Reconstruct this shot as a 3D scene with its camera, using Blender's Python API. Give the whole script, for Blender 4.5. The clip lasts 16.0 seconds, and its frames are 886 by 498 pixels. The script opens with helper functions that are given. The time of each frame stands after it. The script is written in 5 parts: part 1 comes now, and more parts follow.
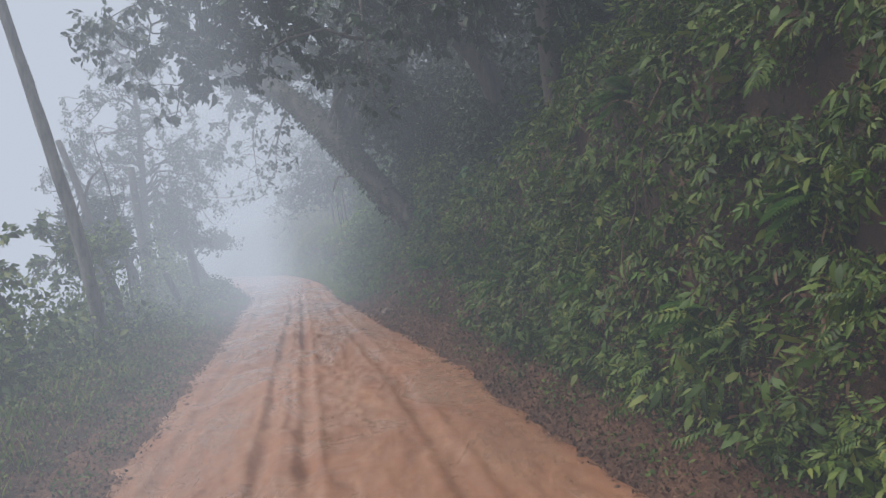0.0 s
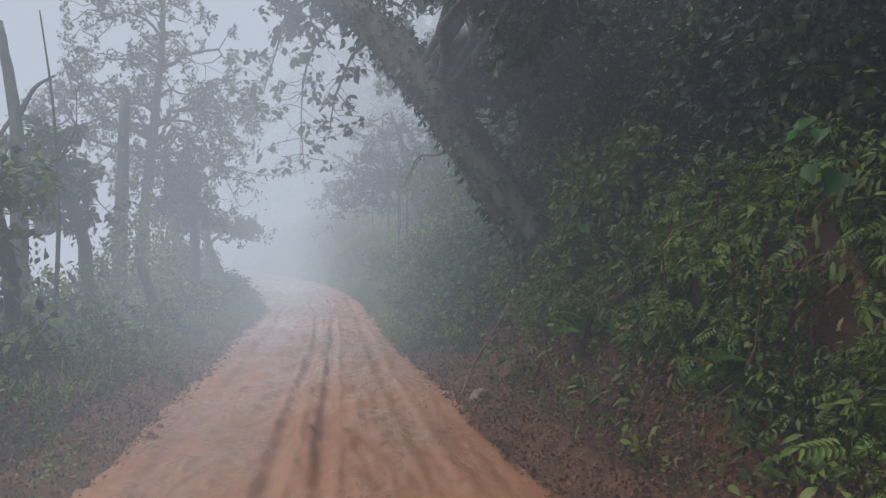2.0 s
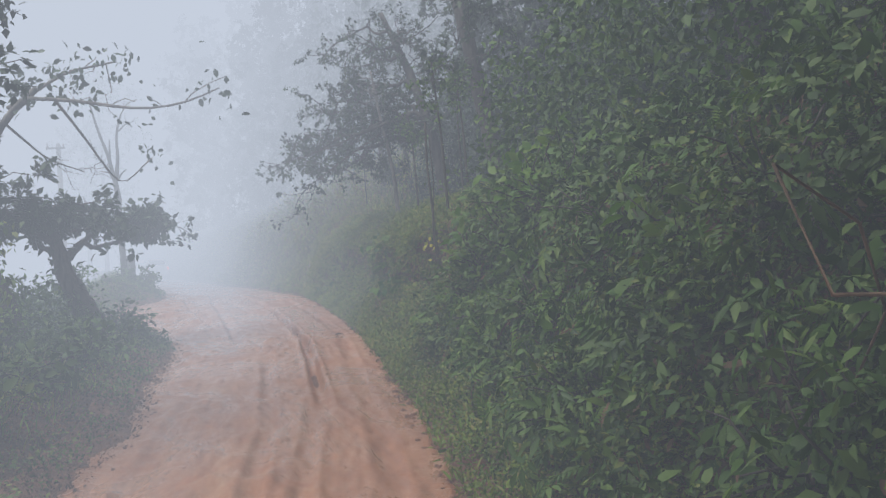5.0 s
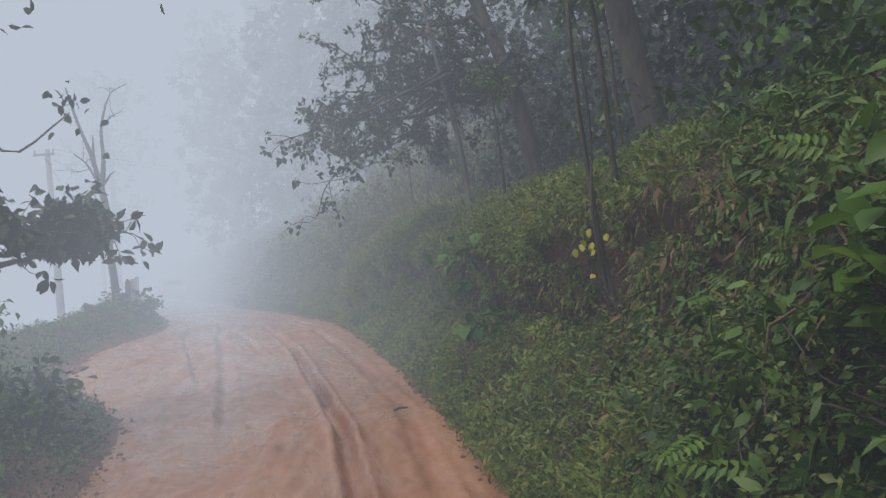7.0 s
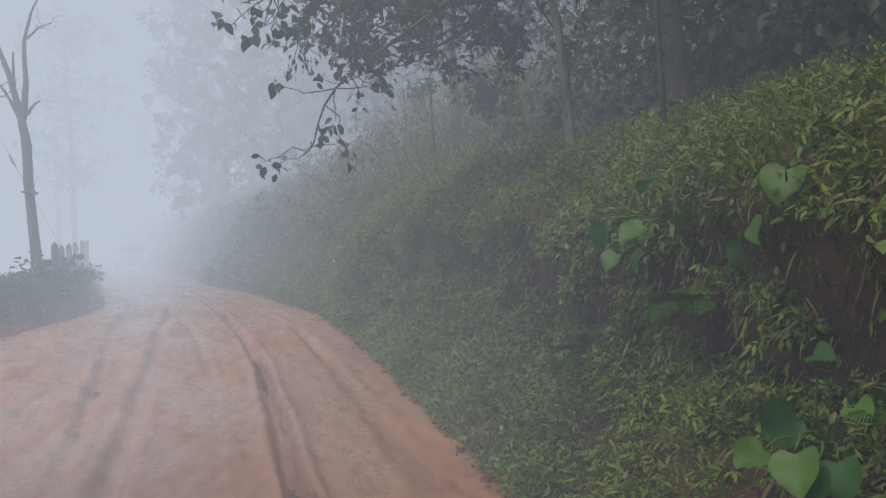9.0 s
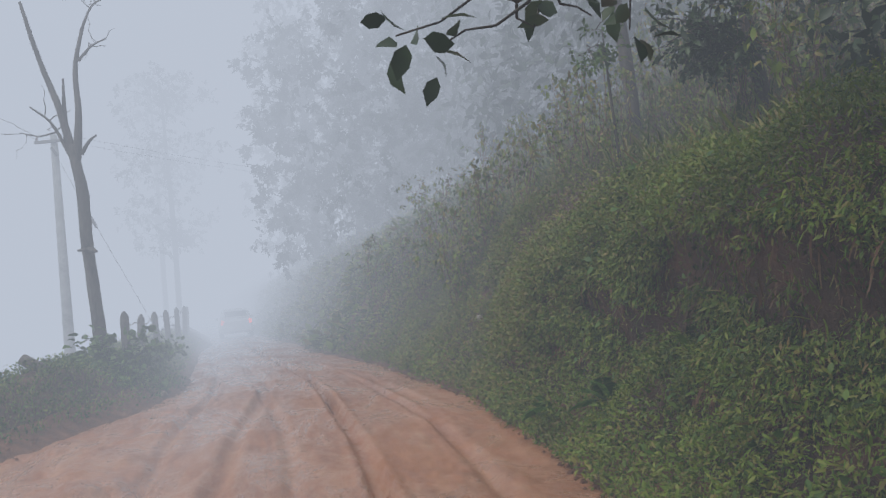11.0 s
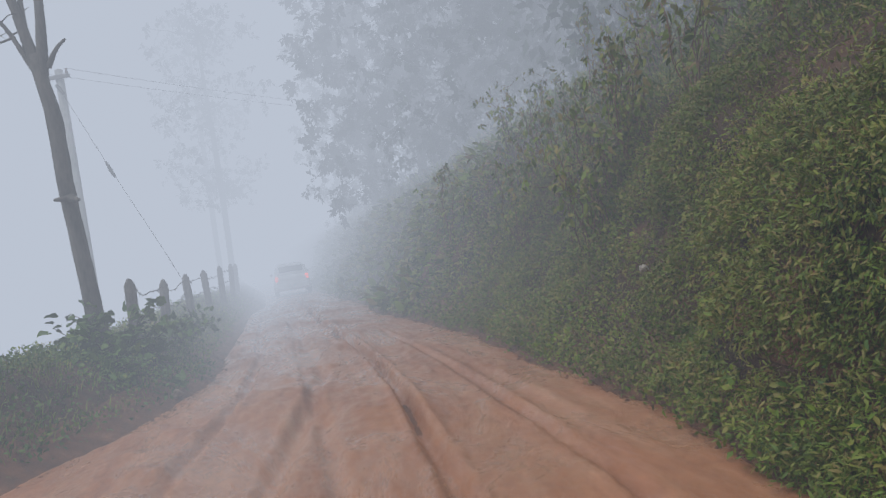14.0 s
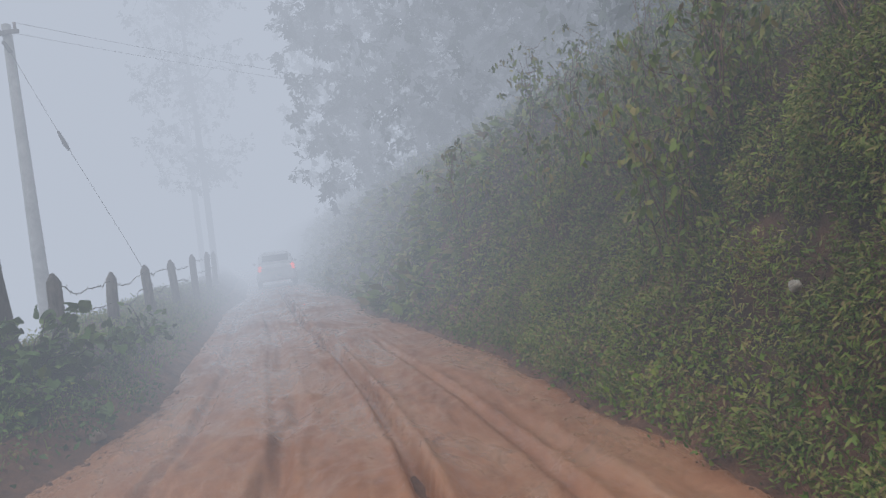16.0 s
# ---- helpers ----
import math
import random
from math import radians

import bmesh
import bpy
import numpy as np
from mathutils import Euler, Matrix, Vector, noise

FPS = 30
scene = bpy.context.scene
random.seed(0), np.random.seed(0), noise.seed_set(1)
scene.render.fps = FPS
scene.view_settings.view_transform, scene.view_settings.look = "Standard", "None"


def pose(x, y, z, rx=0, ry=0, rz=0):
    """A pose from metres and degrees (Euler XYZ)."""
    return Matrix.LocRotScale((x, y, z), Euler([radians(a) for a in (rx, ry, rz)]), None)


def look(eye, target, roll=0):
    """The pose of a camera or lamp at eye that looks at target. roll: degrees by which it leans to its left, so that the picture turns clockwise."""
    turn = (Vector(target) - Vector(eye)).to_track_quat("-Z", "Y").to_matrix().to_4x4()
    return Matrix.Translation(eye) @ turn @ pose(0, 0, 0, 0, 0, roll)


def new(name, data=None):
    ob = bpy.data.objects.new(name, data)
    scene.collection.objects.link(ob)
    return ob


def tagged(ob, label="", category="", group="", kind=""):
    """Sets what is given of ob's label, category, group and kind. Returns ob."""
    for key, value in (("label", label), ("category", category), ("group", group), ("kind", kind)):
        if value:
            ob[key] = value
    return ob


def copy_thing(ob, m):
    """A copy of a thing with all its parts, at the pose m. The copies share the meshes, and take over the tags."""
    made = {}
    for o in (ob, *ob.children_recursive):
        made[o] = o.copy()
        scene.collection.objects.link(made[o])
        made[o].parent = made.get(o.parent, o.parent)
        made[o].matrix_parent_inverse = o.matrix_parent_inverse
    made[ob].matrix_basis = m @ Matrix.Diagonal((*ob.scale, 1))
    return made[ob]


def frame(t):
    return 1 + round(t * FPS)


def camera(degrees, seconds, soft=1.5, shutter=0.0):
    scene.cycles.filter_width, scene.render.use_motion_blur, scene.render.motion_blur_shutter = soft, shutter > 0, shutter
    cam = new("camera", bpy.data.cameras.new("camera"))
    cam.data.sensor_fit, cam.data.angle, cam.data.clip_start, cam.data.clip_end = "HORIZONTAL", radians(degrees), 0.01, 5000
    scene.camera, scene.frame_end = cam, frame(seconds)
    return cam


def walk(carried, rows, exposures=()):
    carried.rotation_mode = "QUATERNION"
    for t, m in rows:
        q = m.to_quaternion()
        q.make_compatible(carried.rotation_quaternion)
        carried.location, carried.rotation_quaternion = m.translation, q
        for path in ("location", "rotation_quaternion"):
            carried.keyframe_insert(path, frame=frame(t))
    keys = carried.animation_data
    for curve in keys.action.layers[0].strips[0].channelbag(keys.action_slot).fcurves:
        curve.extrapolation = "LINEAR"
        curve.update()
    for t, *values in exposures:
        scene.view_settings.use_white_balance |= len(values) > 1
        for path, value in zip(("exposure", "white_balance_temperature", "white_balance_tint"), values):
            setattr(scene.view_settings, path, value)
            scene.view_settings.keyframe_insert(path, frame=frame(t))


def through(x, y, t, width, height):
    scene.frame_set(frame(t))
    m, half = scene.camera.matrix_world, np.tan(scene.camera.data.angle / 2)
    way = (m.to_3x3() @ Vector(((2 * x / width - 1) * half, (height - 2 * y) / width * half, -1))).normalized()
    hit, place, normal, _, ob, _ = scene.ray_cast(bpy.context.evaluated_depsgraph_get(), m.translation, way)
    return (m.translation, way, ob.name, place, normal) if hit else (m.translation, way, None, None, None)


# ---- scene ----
cam = camera(57.0, 16.0)
PATH = [
    (0, (0.096, 0.133, 1.739), (0.423, 2.105, 1.688), -7.1),
    (0.5, (0.081, 2.036, 1.793), (0.454, 4.0, 1.727), -7.3),
    (1, (0.025, 3.954, 1.813), (0.409, 5.917, 1.783), -4.1),
    (1.5, (-0.001, 5.964, 1.732), (0.271, 7.945, 1.76), 1.1),
    (2, (-0.019, 8.093, 1.709), (0.214, 10.079, 1.728), 2.6),
    (2.5, (-0.073, 10.301, 1.715), (0.156, 12.288, 1.718), 1.7),
    (3, (-0.04, 12.557, 1.794), (0.228, 14.539, 1.783), -2.8),
    (3.2, (-0.084, 13.43, 1.818), (0.187, 15.412, 1.806), -3.0),
    (5.3, (0.064, 22.863, 1.717), (0.32, 24.847, 1.695), -3.0),
    (5.5, (-0.001, 23.508, 1.726), (0.252, 25.492, 1.702), -2.8),
    (6, (-0.066, 25.325, 1.707), (0.146, 27.314, 1.692), -2.9),
    (6.5, (-0.16, 26.956, 1.726), (0.046, 28.946, 1.712), -4.1),
    (7, (-0.215, 28.543, 1.726), (-0.026, 30.534, 1.734), -5.0),
    (7.5, (-0.296, 30.102, 1.722), (-0.046, 32.087, 1.725), -5.9),
    (8, (-0.404, 31.66, 1.719), (-0.154, 33.644, 1.681), -6.2),
    (8.5, (-0.504, 33.175, 1.73), (-0.267, 35.159, 1.63), -8.2),
    (9, (-0.678, 34.694, 1.691), (-0.444, 36.68, 1.645), -2.1),
    (9.2, (-0.709, 35.328, 1.688), (-0.549, 37.321, 1.657), -1.1),
    (11.3, (-1.442, 40.851, 1.544), (-1.472, 42.848, 1.643), -5.7),
    (11.5, (-1.495, 41.277, 1.505), (-1.541, 43.274, 1.603), -5.5),
    (12, (-1.733, 42.25, 1.555), (-1.815, 44.247, 1.618), -5.8),
    (12.5, (-1.895, 43.065, 1.596), (-2.017, 45.061, 1.587), -4.6),
    (13, (-2.028, 43.723, 1.636), (-2.176, 45.718, 1.615), -4.7),
    (13.5, (-2.135, 44.356, 1.632), (-2.306, 46.348, 1.612), -4.6),
    (14, (-2.219, 45.005, 1.657), (-2.393, 46.997, 1.63), -8.5),
    (14.5, (-2.353, 45.658, 1.7), (-2.472, 47.653, 1.764), -8.6),
    (15, (-2.494, 46.329, 1.709), (-2.609, 48.325, 1.757), -8.7),
    (15.5, (-2.632, 47.063, 1.708), (-2.762, 49.059, 1.711), -8.4),
    (16, (-2.782, 47.925, 1.727), (-2.937, 49.919, 1.671), -7.3),
]
# the clip's camera brightens and darkens its picture on the way: seconds, stops
LIGHTER = [(0, .04), (.5, .12), (1, -.04), (1.5, -.04), (2, -.06), (2.5, .1), (3, 0), (4.2, .05), (5.5, .1), (6, -.06), (6.5, -.1), (7.5, -.1), (8, -.04), (8.5, -.2), (9, -.08), (11.5, -.1), (12.5, -.1), (13.5, -.12), (14.5, -.06), (15.5, -.14), (16, -.14)]
walk(cam, [(t, look(eye, target, roll)) for t, eye, target, roll in PATH], LIGHTER)

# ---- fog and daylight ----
# The hillside stands inside a cloud. The fog glows by itself in place of daylight scattered through it, and veils what
# is far off.
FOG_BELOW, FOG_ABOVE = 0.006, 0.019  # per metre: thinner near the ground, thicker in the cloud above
FOG_TRACK, FOG_VERGE = 0.03, 0.002  # over the track and the valley; cut off at the bank to keep near leaves clear in view
# bumps of thicker fog, set to fit the camera's view: metres along the way, density; the first beside the woods, the
# others across all
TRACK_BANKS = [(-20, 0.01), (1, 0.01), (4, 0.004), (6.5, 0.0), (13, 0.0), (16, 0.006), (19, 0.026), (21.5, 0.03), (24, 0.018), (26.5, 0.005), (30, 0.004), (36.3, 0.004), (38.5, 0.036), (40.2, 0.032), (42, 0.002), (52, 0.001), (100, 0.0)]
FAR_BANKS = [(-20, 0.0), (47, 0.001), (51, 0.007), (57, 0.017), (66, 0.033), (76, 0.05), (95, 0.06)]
# the middle of the way: metres along, metres across
DRIVEN = [(-20, 0), (24, -.2), (30, -.4), (37, -.9), (41, -1.6), (45, -2.3), (50, -3.5), (56, -5.0), (62, -6.7), (70, -9.3), (80, -12), (131, -29)]
FOG_GLOW = (0.53, 0.585, 0.685)
world = bpy.data.worlds.new("fog")
scene.world = world
world.use_nodes = True
wt = world.node_tree
wt.nodes.clear()
w_out = wt.nodes.new("ShaderNodeOutputWorld")
w_sky = wt.nodes.new("ShaderNodeBackground")
w_sky.inputs["Color"].default_value = (*FOG_GLOW, 1)
wt.links.new(w_sky.outputs[0], w_out.inputs["Surface"])
w_fog = wt.nodes.new("ShaderNodeVolumeAbsorption")
w_fog.inputs["Color"].default_value = (0, 0, 0, 1)
w_at = wt.nodes.new("ShaderNodeNewGeometry")
w_xyz = wt.nodes.new("ShaderNodeSeparateXYZ")
w_map = wt.nodes.new("ShaderNodeMapRange")
w_map.inputs["From Min"].default_value, w_map.inputs["From Max"].default_value = 3.5, 11.0
w_map.inputs["To Min"].default_value, w_map.inputs["To Max"].default_value = FOG_BELOW, FOG_ABOVE
wt.links.new(w_at.outputs["Position"], w_xyz.inputs[0])
wt.links.new(w_xyz.outputs["Z"], w_map.inputs["Value"])
w_way = wt.nodes.new("ShaderNodeMapRange")
w_way.inputs["From Min"].default_value, w_way.inputs["From Max"].default_value = -20, 100
wt.links.new(w_xyz.outputs["Y"], w_way.inputs["Value"])


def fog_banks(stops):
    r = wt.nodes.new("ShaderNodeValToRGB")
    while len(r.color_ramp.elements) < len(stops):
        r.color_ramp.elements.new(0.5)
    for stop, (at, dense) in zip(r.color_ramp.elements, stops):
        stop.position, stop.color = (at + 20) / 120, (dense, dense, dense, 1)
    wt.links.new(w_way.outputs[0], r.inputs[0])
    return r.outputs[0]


def fog_sum(how, a, b):
    m = wt.nodes.new("ShaderNodeMath")
    m.operation = how
    wt.links.new(a, m.inputs[0])
    wt.links.new(b, m.inputs[1])
    return m


# how far to the side of the way a place lies
w_mid = wt.nodes.new("ShaderNodeMath")
w_mid.operation = "MULTIPLY_ADD"
wt.links.new(fog_banks([(min(y, 100), -x / 30) for y, x in DRIVEN]), w_mid.inputs[0])
w_mid.inputs[1].default_value = 30
wt.links.new(w_xyz.outputs["X"], w_mid.inputs[2])


def beside(full, none, dense):
    m = wt.nodes.new("ShaderNodeMapRange")
    m.inputs["From Min"].default_value, m.inputs["From Max"].default_value = none, full
    m.inputs["To Max"].default_value = dense
    wt.links.new(w_mid.outputs[0], m.inputs["Value"])
    return m.outputs[0]


w_low = wt.nodes.new("ShaderNodeMapRange")  # the track's fog is kept low so that it doesn't dim the lamp overhead
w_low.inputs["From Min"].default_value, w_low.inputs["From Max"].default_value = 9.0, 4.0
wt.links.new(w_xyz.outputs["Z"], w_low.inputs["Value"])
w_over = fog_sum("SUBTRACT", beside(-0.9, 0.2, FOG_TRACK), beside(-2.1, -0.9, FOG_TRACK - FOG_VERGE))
w_banked = fog_sum("ADD", fog_sum("MULTIPLY", fog_banks(TRACK_BANKS), beside(0.8, 3.0, 1.0)).outputs[0], w_over.outputs[0])
w_track = fog_sum("MULTIPLY", w_banked.outputs[0], w_low.outputs[0])
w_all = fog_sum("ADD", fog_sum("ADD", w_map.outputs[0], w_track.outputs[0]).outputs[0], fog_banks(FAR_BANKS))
# far above and all round, past what can be seen, fog is thickened to end rays sooner
w_away = wt.nodes.new("ShaderNodeVectorMath")
w_away.operation = "DISTANCE"
wt.links.new(w_at.outputs["Position"], w_away.inputs[0])
w_away.inputs[1].default_value = (-10, 45, 0)
w_thick = wt.nodes.new("ShaderNodeMapRange")
w_thick.inputs["From Min"].default_value, w_thick.inputs["From Max"].default_value = 100, 115
w_thick.inputs["To Max"].default_value = 0.6
wt.links.new(w_away.outputs["Value"], w_thick.inputs["Value"])
w_all = fog_sum("ADD", w_all.outputs[0], w_thick.outputs[0])
wt.links.new(w_all.outputs[0], w_fog.inputs["Density"])
# emission in the fog replaces skylight scattering; surfaces are lit by this glow
w_glow = wt.nodes.new("ShaderNodeEmission")
w_glow.inputs["Color"].default_value = (*FOG_GLOW, 1)
wt.links.new(w_all.outputs[0], w_glow.inputs["Strength"])
world.cycles.volume_step_size = 4.0
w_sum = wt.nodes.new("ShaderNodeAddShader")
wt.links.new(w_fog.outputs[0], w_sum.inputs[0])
wt.links.new(w_glow.outputs[0], w_sum.inputs[1])
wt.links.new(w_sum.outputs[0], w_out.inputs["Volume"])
# unseen area lamp added overhead for light from above, as the fog swallows sun and sky
glow_data = bpy.data.lights.new("added_overhead_lamp", "AREA")
glow_data.shape, glow_data.size, glow_data.size_y = "RECTANGLE", 50, 90
glow_data.energy, glow_data.color = 200000, (1, 0.98, 0.92)
glow = new("added_overhead_lamp", glow_data)
glow.matrix_world = look((-24, 20, 58), (0, 26, 0))


# ---- materials ----
def nodes_of(name):
    m = bpy.data.materials.new(name)
    m.use_nodes = True
    t = m.node_tree
    b = t.nodes["Principled BSDF"]
    return m, t, b


def ramp(t, fac, stops):
    r = t.nodes.new("ShaderNodeValToRGB")
    while len(r.color_ramp.elements) < len(stops):
        r.color_ramp.elements.new(0.5)
    for e, (at, col) in zip(r.color_ramp.elements, stops):
        e.position, e.color = at, (*col, 1)
    t.links.new(fac, r.inputs[0])
    return r.outputs[0]


def noise_tex(t, scale, detail=4.0, rough=0.55, stretch=None, warp=0.0, along=""):
    """Noise in the object's own metres or, where along names one, over a stored way across and along the mesh."""
    if along:
        c = t.nodes.new("ShaderNodeAttribute")
        c.attribute_name = along
        out = c.outputs["Vector"]
    else:
        c = t.nodes.new("ShaderNodeTexCoord")
        out = c.outputs["Object"]
    if stretch:
        mp = t.nodes.new("ShaderNodeMapping")
        mp.inputs["Scale"].default_value = stretch
        t.links.new(out, mp.inputs[0])
        out = mp.outputs[0]
    n = t.nodes.new("ShaderNodeTexNoise")
    n.inputs["Scale"].default_value, n.inputs["Detail"].default_value = scale, detail
    n.inputs["Roughness"].default_value, n.inputs["Distortion"].default_value = rough, warp
    t.links.new(out, n.inputs["Vector"])
    return n.outputs["Fac"]


def mixed(t, fac, a, b, how="MIX"):
    m = t.nodes.new("ShaderNodeMix")
    m.data_type, m.blend_type = "RGBA", how
    for s, v in ((0, fac), (6, a), (7, b)):
        if isinstance(v, bpy.types.NodeSocket):
            t.links.new(v, m.inputs[s])
        else:
            m.inputs[s].default_value = v if s == 0 else (*v, 1)
    return m.outputs[2]


def bump(t, b, fac, strength, distance):
    n = t.nodes.new("ShaderNodeBump")
    n.inputs["Strength"].default_value, n.inputs["Distance"].default_value = strength, distance
    t.links.new(fac, n.inputs["Height"])
    t.links.new(n.outputs[0], b.inputs["Normal"])


def leaf_material(name, tones, rough=0.5, through=0.2, gloss=0.32):
    """Leaves that differ one from another in tone, with light coming through the blade."""
    m, t, b = nodes_of(name)
    g = t.nodes.new("ShaderNodeNewGeometry")
    col = ramp(t, g.outputs["Random Per Island"], [(i / max(1, len(tones) - 1), c) for i, c in enumerate(tones)])
    patch = ramp(t, noise_tex(t, 0.9, 3), [(0.3, (0.62, 0.64, 0.6)), (0.7, (1.25, 1.2, 1.1))])
    col = mixed(t, 1.0, col, patch, "MULTIPLY")
    t.links.new(col, b.inputs["Base Color"])
    b.inputs["Roughness"].default_value, b.inputs["Specular IOR Level"].default_value = rough, gloss
    tr = t.nodes.new("ShaderNodeBsdfTranslucent")
    t.links.new(col, tr.inputs[0])
    mx = t.nodes.new("ShaderNodeMixShader")
    mx.inputs[0].default_value = through
    t.links.new(b.outputs[0], mx.inputs[1])
    t.links.new(tr.outputs[0], mx.inputs[2])
    t.links.new(mx.outputs[0], t.nodes["Material Output"].inputs[0])
    return m


def bark_material(name, dark, light, scale=9.0):
    m, t, b = nodes_of(name)
    n = noise_tex(t, scale, 6, 0.65, (1, 1, 0.25))
    t.links.new(ramp(t, n, [(0.32, dark), (0.68, light)]), b.inputs["Base Color"])
    b.inputs["Roughness"].default_value = 0.85
    bump(t, b, n, 0.7, 0.02)
    return m


def soil_material(name, stops, rough=0.8, scale=2.2, relief=0.05):
    m, t, b = nodes_of(name)
    big, fine = noise_tex(t, scale, 8, 0.65), noise_tex(t, scale * 14, 5, 0.7)
    col = mixed(t, 0.5, ramp(t, big, stops), ramp(t, fine, [(0.3, (0.55, 0.55, 0.55)), (0.7, (1.3, 1.3, 1.3))]), "MULTIPLY")
    t.links.new(col, b.inputs["Base Color"])
    b.inputs["Roughness"].default_value = rough
    bump(t, b, fine, 0.8, relief)
    return m


def mud_material():
    """Wet red clay: smooth where wheels have pressed it, paler and glossier where it is churned and smeared; the paler
    colour also paints in the wet sheen.
    """
    m, t, b = nodes_of("red_mud")
    streak = noise_tex(t, 2.2, 9, 0.7, (1.2, 0.16, 1), 0.5, "way")
    thin = noise_tex(t, 12, 6, 0.7, (1.3, 0.1, 1), 0.3, "way")
    churn = noise_tex(t, 0.9, 10, 0.75, (1, 0.4, 1), 0.7, "way")
    blot = noise_tex(t, 5.5, 8, 0.75, (1, 0.55, 1), 1.2, "way")
    fine = noise_tex(t, 34, 8, 0.75, (1, 0.7, 1), 0.0, "way")
    base = ramp(t, streak, [(0.28, (0.205, 0.082, 0.038)), (0.46, (0.3, 0.126, 0.06)), (0.58, (0.335, 0.156, 0.08)), (0.72, (0.375, 0.207, 0.125))])
    base = mixed(t, ramp(t, churn, [(0.46, (0, 0, 0)), (0.62, (0.6, 0.6, 0.6))]), base, (0.37, 0.21, 0.132))
    base = mixed(t, 0.65, base, ramp(t, blot, [(0.3, (0.55, 0.47, 0.42)), (0.44, (0.95, 0.94, 0.93)), (0.7, (1.14, 1.14, 1.14))]), "MULTIPLY")
    base = mixed(t, 0.2, base, ramp(t, thin, [(0.32, (0.62, 0.56, 0.5)), (0.62, (1.2, 1.2, 1.2))]), "MULTIPLY")
    base = mixed(t, 0.4, base, ramp(t, fine, [(0.3, (0.62, 0.58, 0.54)), (0.68, (1.25, 1.25, 1.25))]), "MULTIPLY")
    t.links.new(base, b.inputs["Base Color"])
    t.links.new(ramp(t, churn, [(0.4, (0.6, 0.6, 0.6)), (0.56, (0.24, 0.24, 0.24))]), b.inputs["Roughness"])
    b.inputs["Specular IOR Level"].default_value = 0.5
    bump(t, b, mixed(t, 0.5, fine, blot), 0.55, 0.035)
    return m


def plain(name, col, rough=0.6, metal=0.0):
    m, t, b = nodes_of(name)
    n = noise_tex(t, 7, 5)
    t.links.new(ramp(t, n, [(0.3, tuple(c * 0.75 for c in col)), (0.7, tuple(min(1, c * 1.15) for c in col))]), b.inputs["Base Color"])
    b.inputs["Roughness"].default_value, b.inputs["Metallic"].default_value = rough, metal
    return m


MUD = mud_material()
SOIL = soil_material("bank_soil", [(0.3, (0.026, 0.018, 0.012)), (0.5, (0.07, 0.037, 0.021)), (0.72, (0.145, 0.065, 0.034))], 0.85)
CLAY = soil_material("bare_clay", [(0.3, (0.085, 0.04, 0.022)), (0.55, (0.18, 0.077, 0.038)), (0.8, (0.29, 0.135, 0.07))], 0.75, 3.5, 0.05)
STONE = soil_material("stone", [(0.3, (0.16, 0.11, 0.08)), (0.7, (0.36, 0.27, 0.21))], 0.8, 6, 0.02)
PALE_STONE = soil_material("pale_stone", [(0.3, (0.26, 0.23, 0.19)), (0.7, (0.48, 0.44, 0.38))], 0.85, 9, 0.02)
BARK = bark_material("dark_bark", (0.022, 0.018, 0.015), (0.085, 0.072, 0.058))
GREY_BARK = bark_material("grey_bark", (0.045, 0.04, 0.035), (0.19, 0.17, 0.15), 7)
ROOT_BARK = bark_material("root_bark", (0.055, 0.032, 0.02), (0.2, 0.125, 0.078), 8)
DEAD_BARK = bark_material("dead_bark", (0.028, 0.025, 0.022), (0.105, 0.092, 0.08), 7)
POST_WOOD = bark_material("post_wood", (0.035, 0.03, 0.027), (0.13, 0.115, 0.1), 12)
CONCRETE = soil_material("pole_concrete", [(0.3, (0.22, 0.22, 0.21)), (0.7, (0.36, 0.355, 0.34))], 0.85, 3, 0.005)
WIRE = plain("wire_metal", (0.06, 0.055, 0.05), 0.6, 0.6)
PORCELAIN = plain("porcelain", (0.12, 0.07, 0.05), 0.3)

BANK_LEAF = leaf_material("bank_leaf", [(0.0285, 0.0502, 0.0092), (0.0544, 0.0963, 0.0134), (0.0795, 0.1381, 0.0184), (0.1172, 0.1674, 0.0251), (0.1758, 0.2009, 0.0419)])
SHRUB_LEAF = leaf_material("shrub_leaf", [(0.0297, 0.0642, 0.0102), (0.0514, 0.1082, 0.0157), (0.0758, 0.1419, 0.0235), (0.112, 0.1689, 0.0351)])
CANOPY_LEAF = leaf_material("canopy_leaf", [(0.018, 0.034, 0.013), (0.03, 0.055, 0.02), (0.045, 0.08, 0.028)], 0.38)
GRASS_LEAF = leaf_material("grass_leaf", [(0.046, 0.0874, 0.012), (0.1012, 0.1702, 0.0175), (0.1518, 0.2208, 0.0258), (0.2024, 0.2346, 0.0414), (0.2024, 0.1656, 0.0552)], 0.5, 0.28)
YELLOW_LEAF = leaf_material("yellow_leaf", [(0.42, 0.36, 0.03), (0.55, 0.48, 0.05), (0.36, 0.38, 0.05)], 0.5, 0.3)
DULL_GRASS = leaf_material("dull_grass", [(0.062, 0.09, 0.015), (0.105, 0.155, 0.022), (0.15, 0.205, 0.03), (0.2, 0.225, 0.045), (0.25, 0.22, 0.075), (0.19, 0.125, 0.05)], 0.55, 0.25)
BRIGHT_LEAF = leaf_material("bright_leaf", [(0.0657, 0.1459, 0.015), (0.0948, 0.1896, 0.0224), (0.1459, 0.2188, 0.0299)], 0.4, 0.35)
FERN_LEAF = leaf_material("fern_leaf", [(0.044, 0.1144, 0.0176), (0.0748, 0.1672, 0.0264), (0.1232, 0.2112, 0.0396)], 0.5, 0.3)
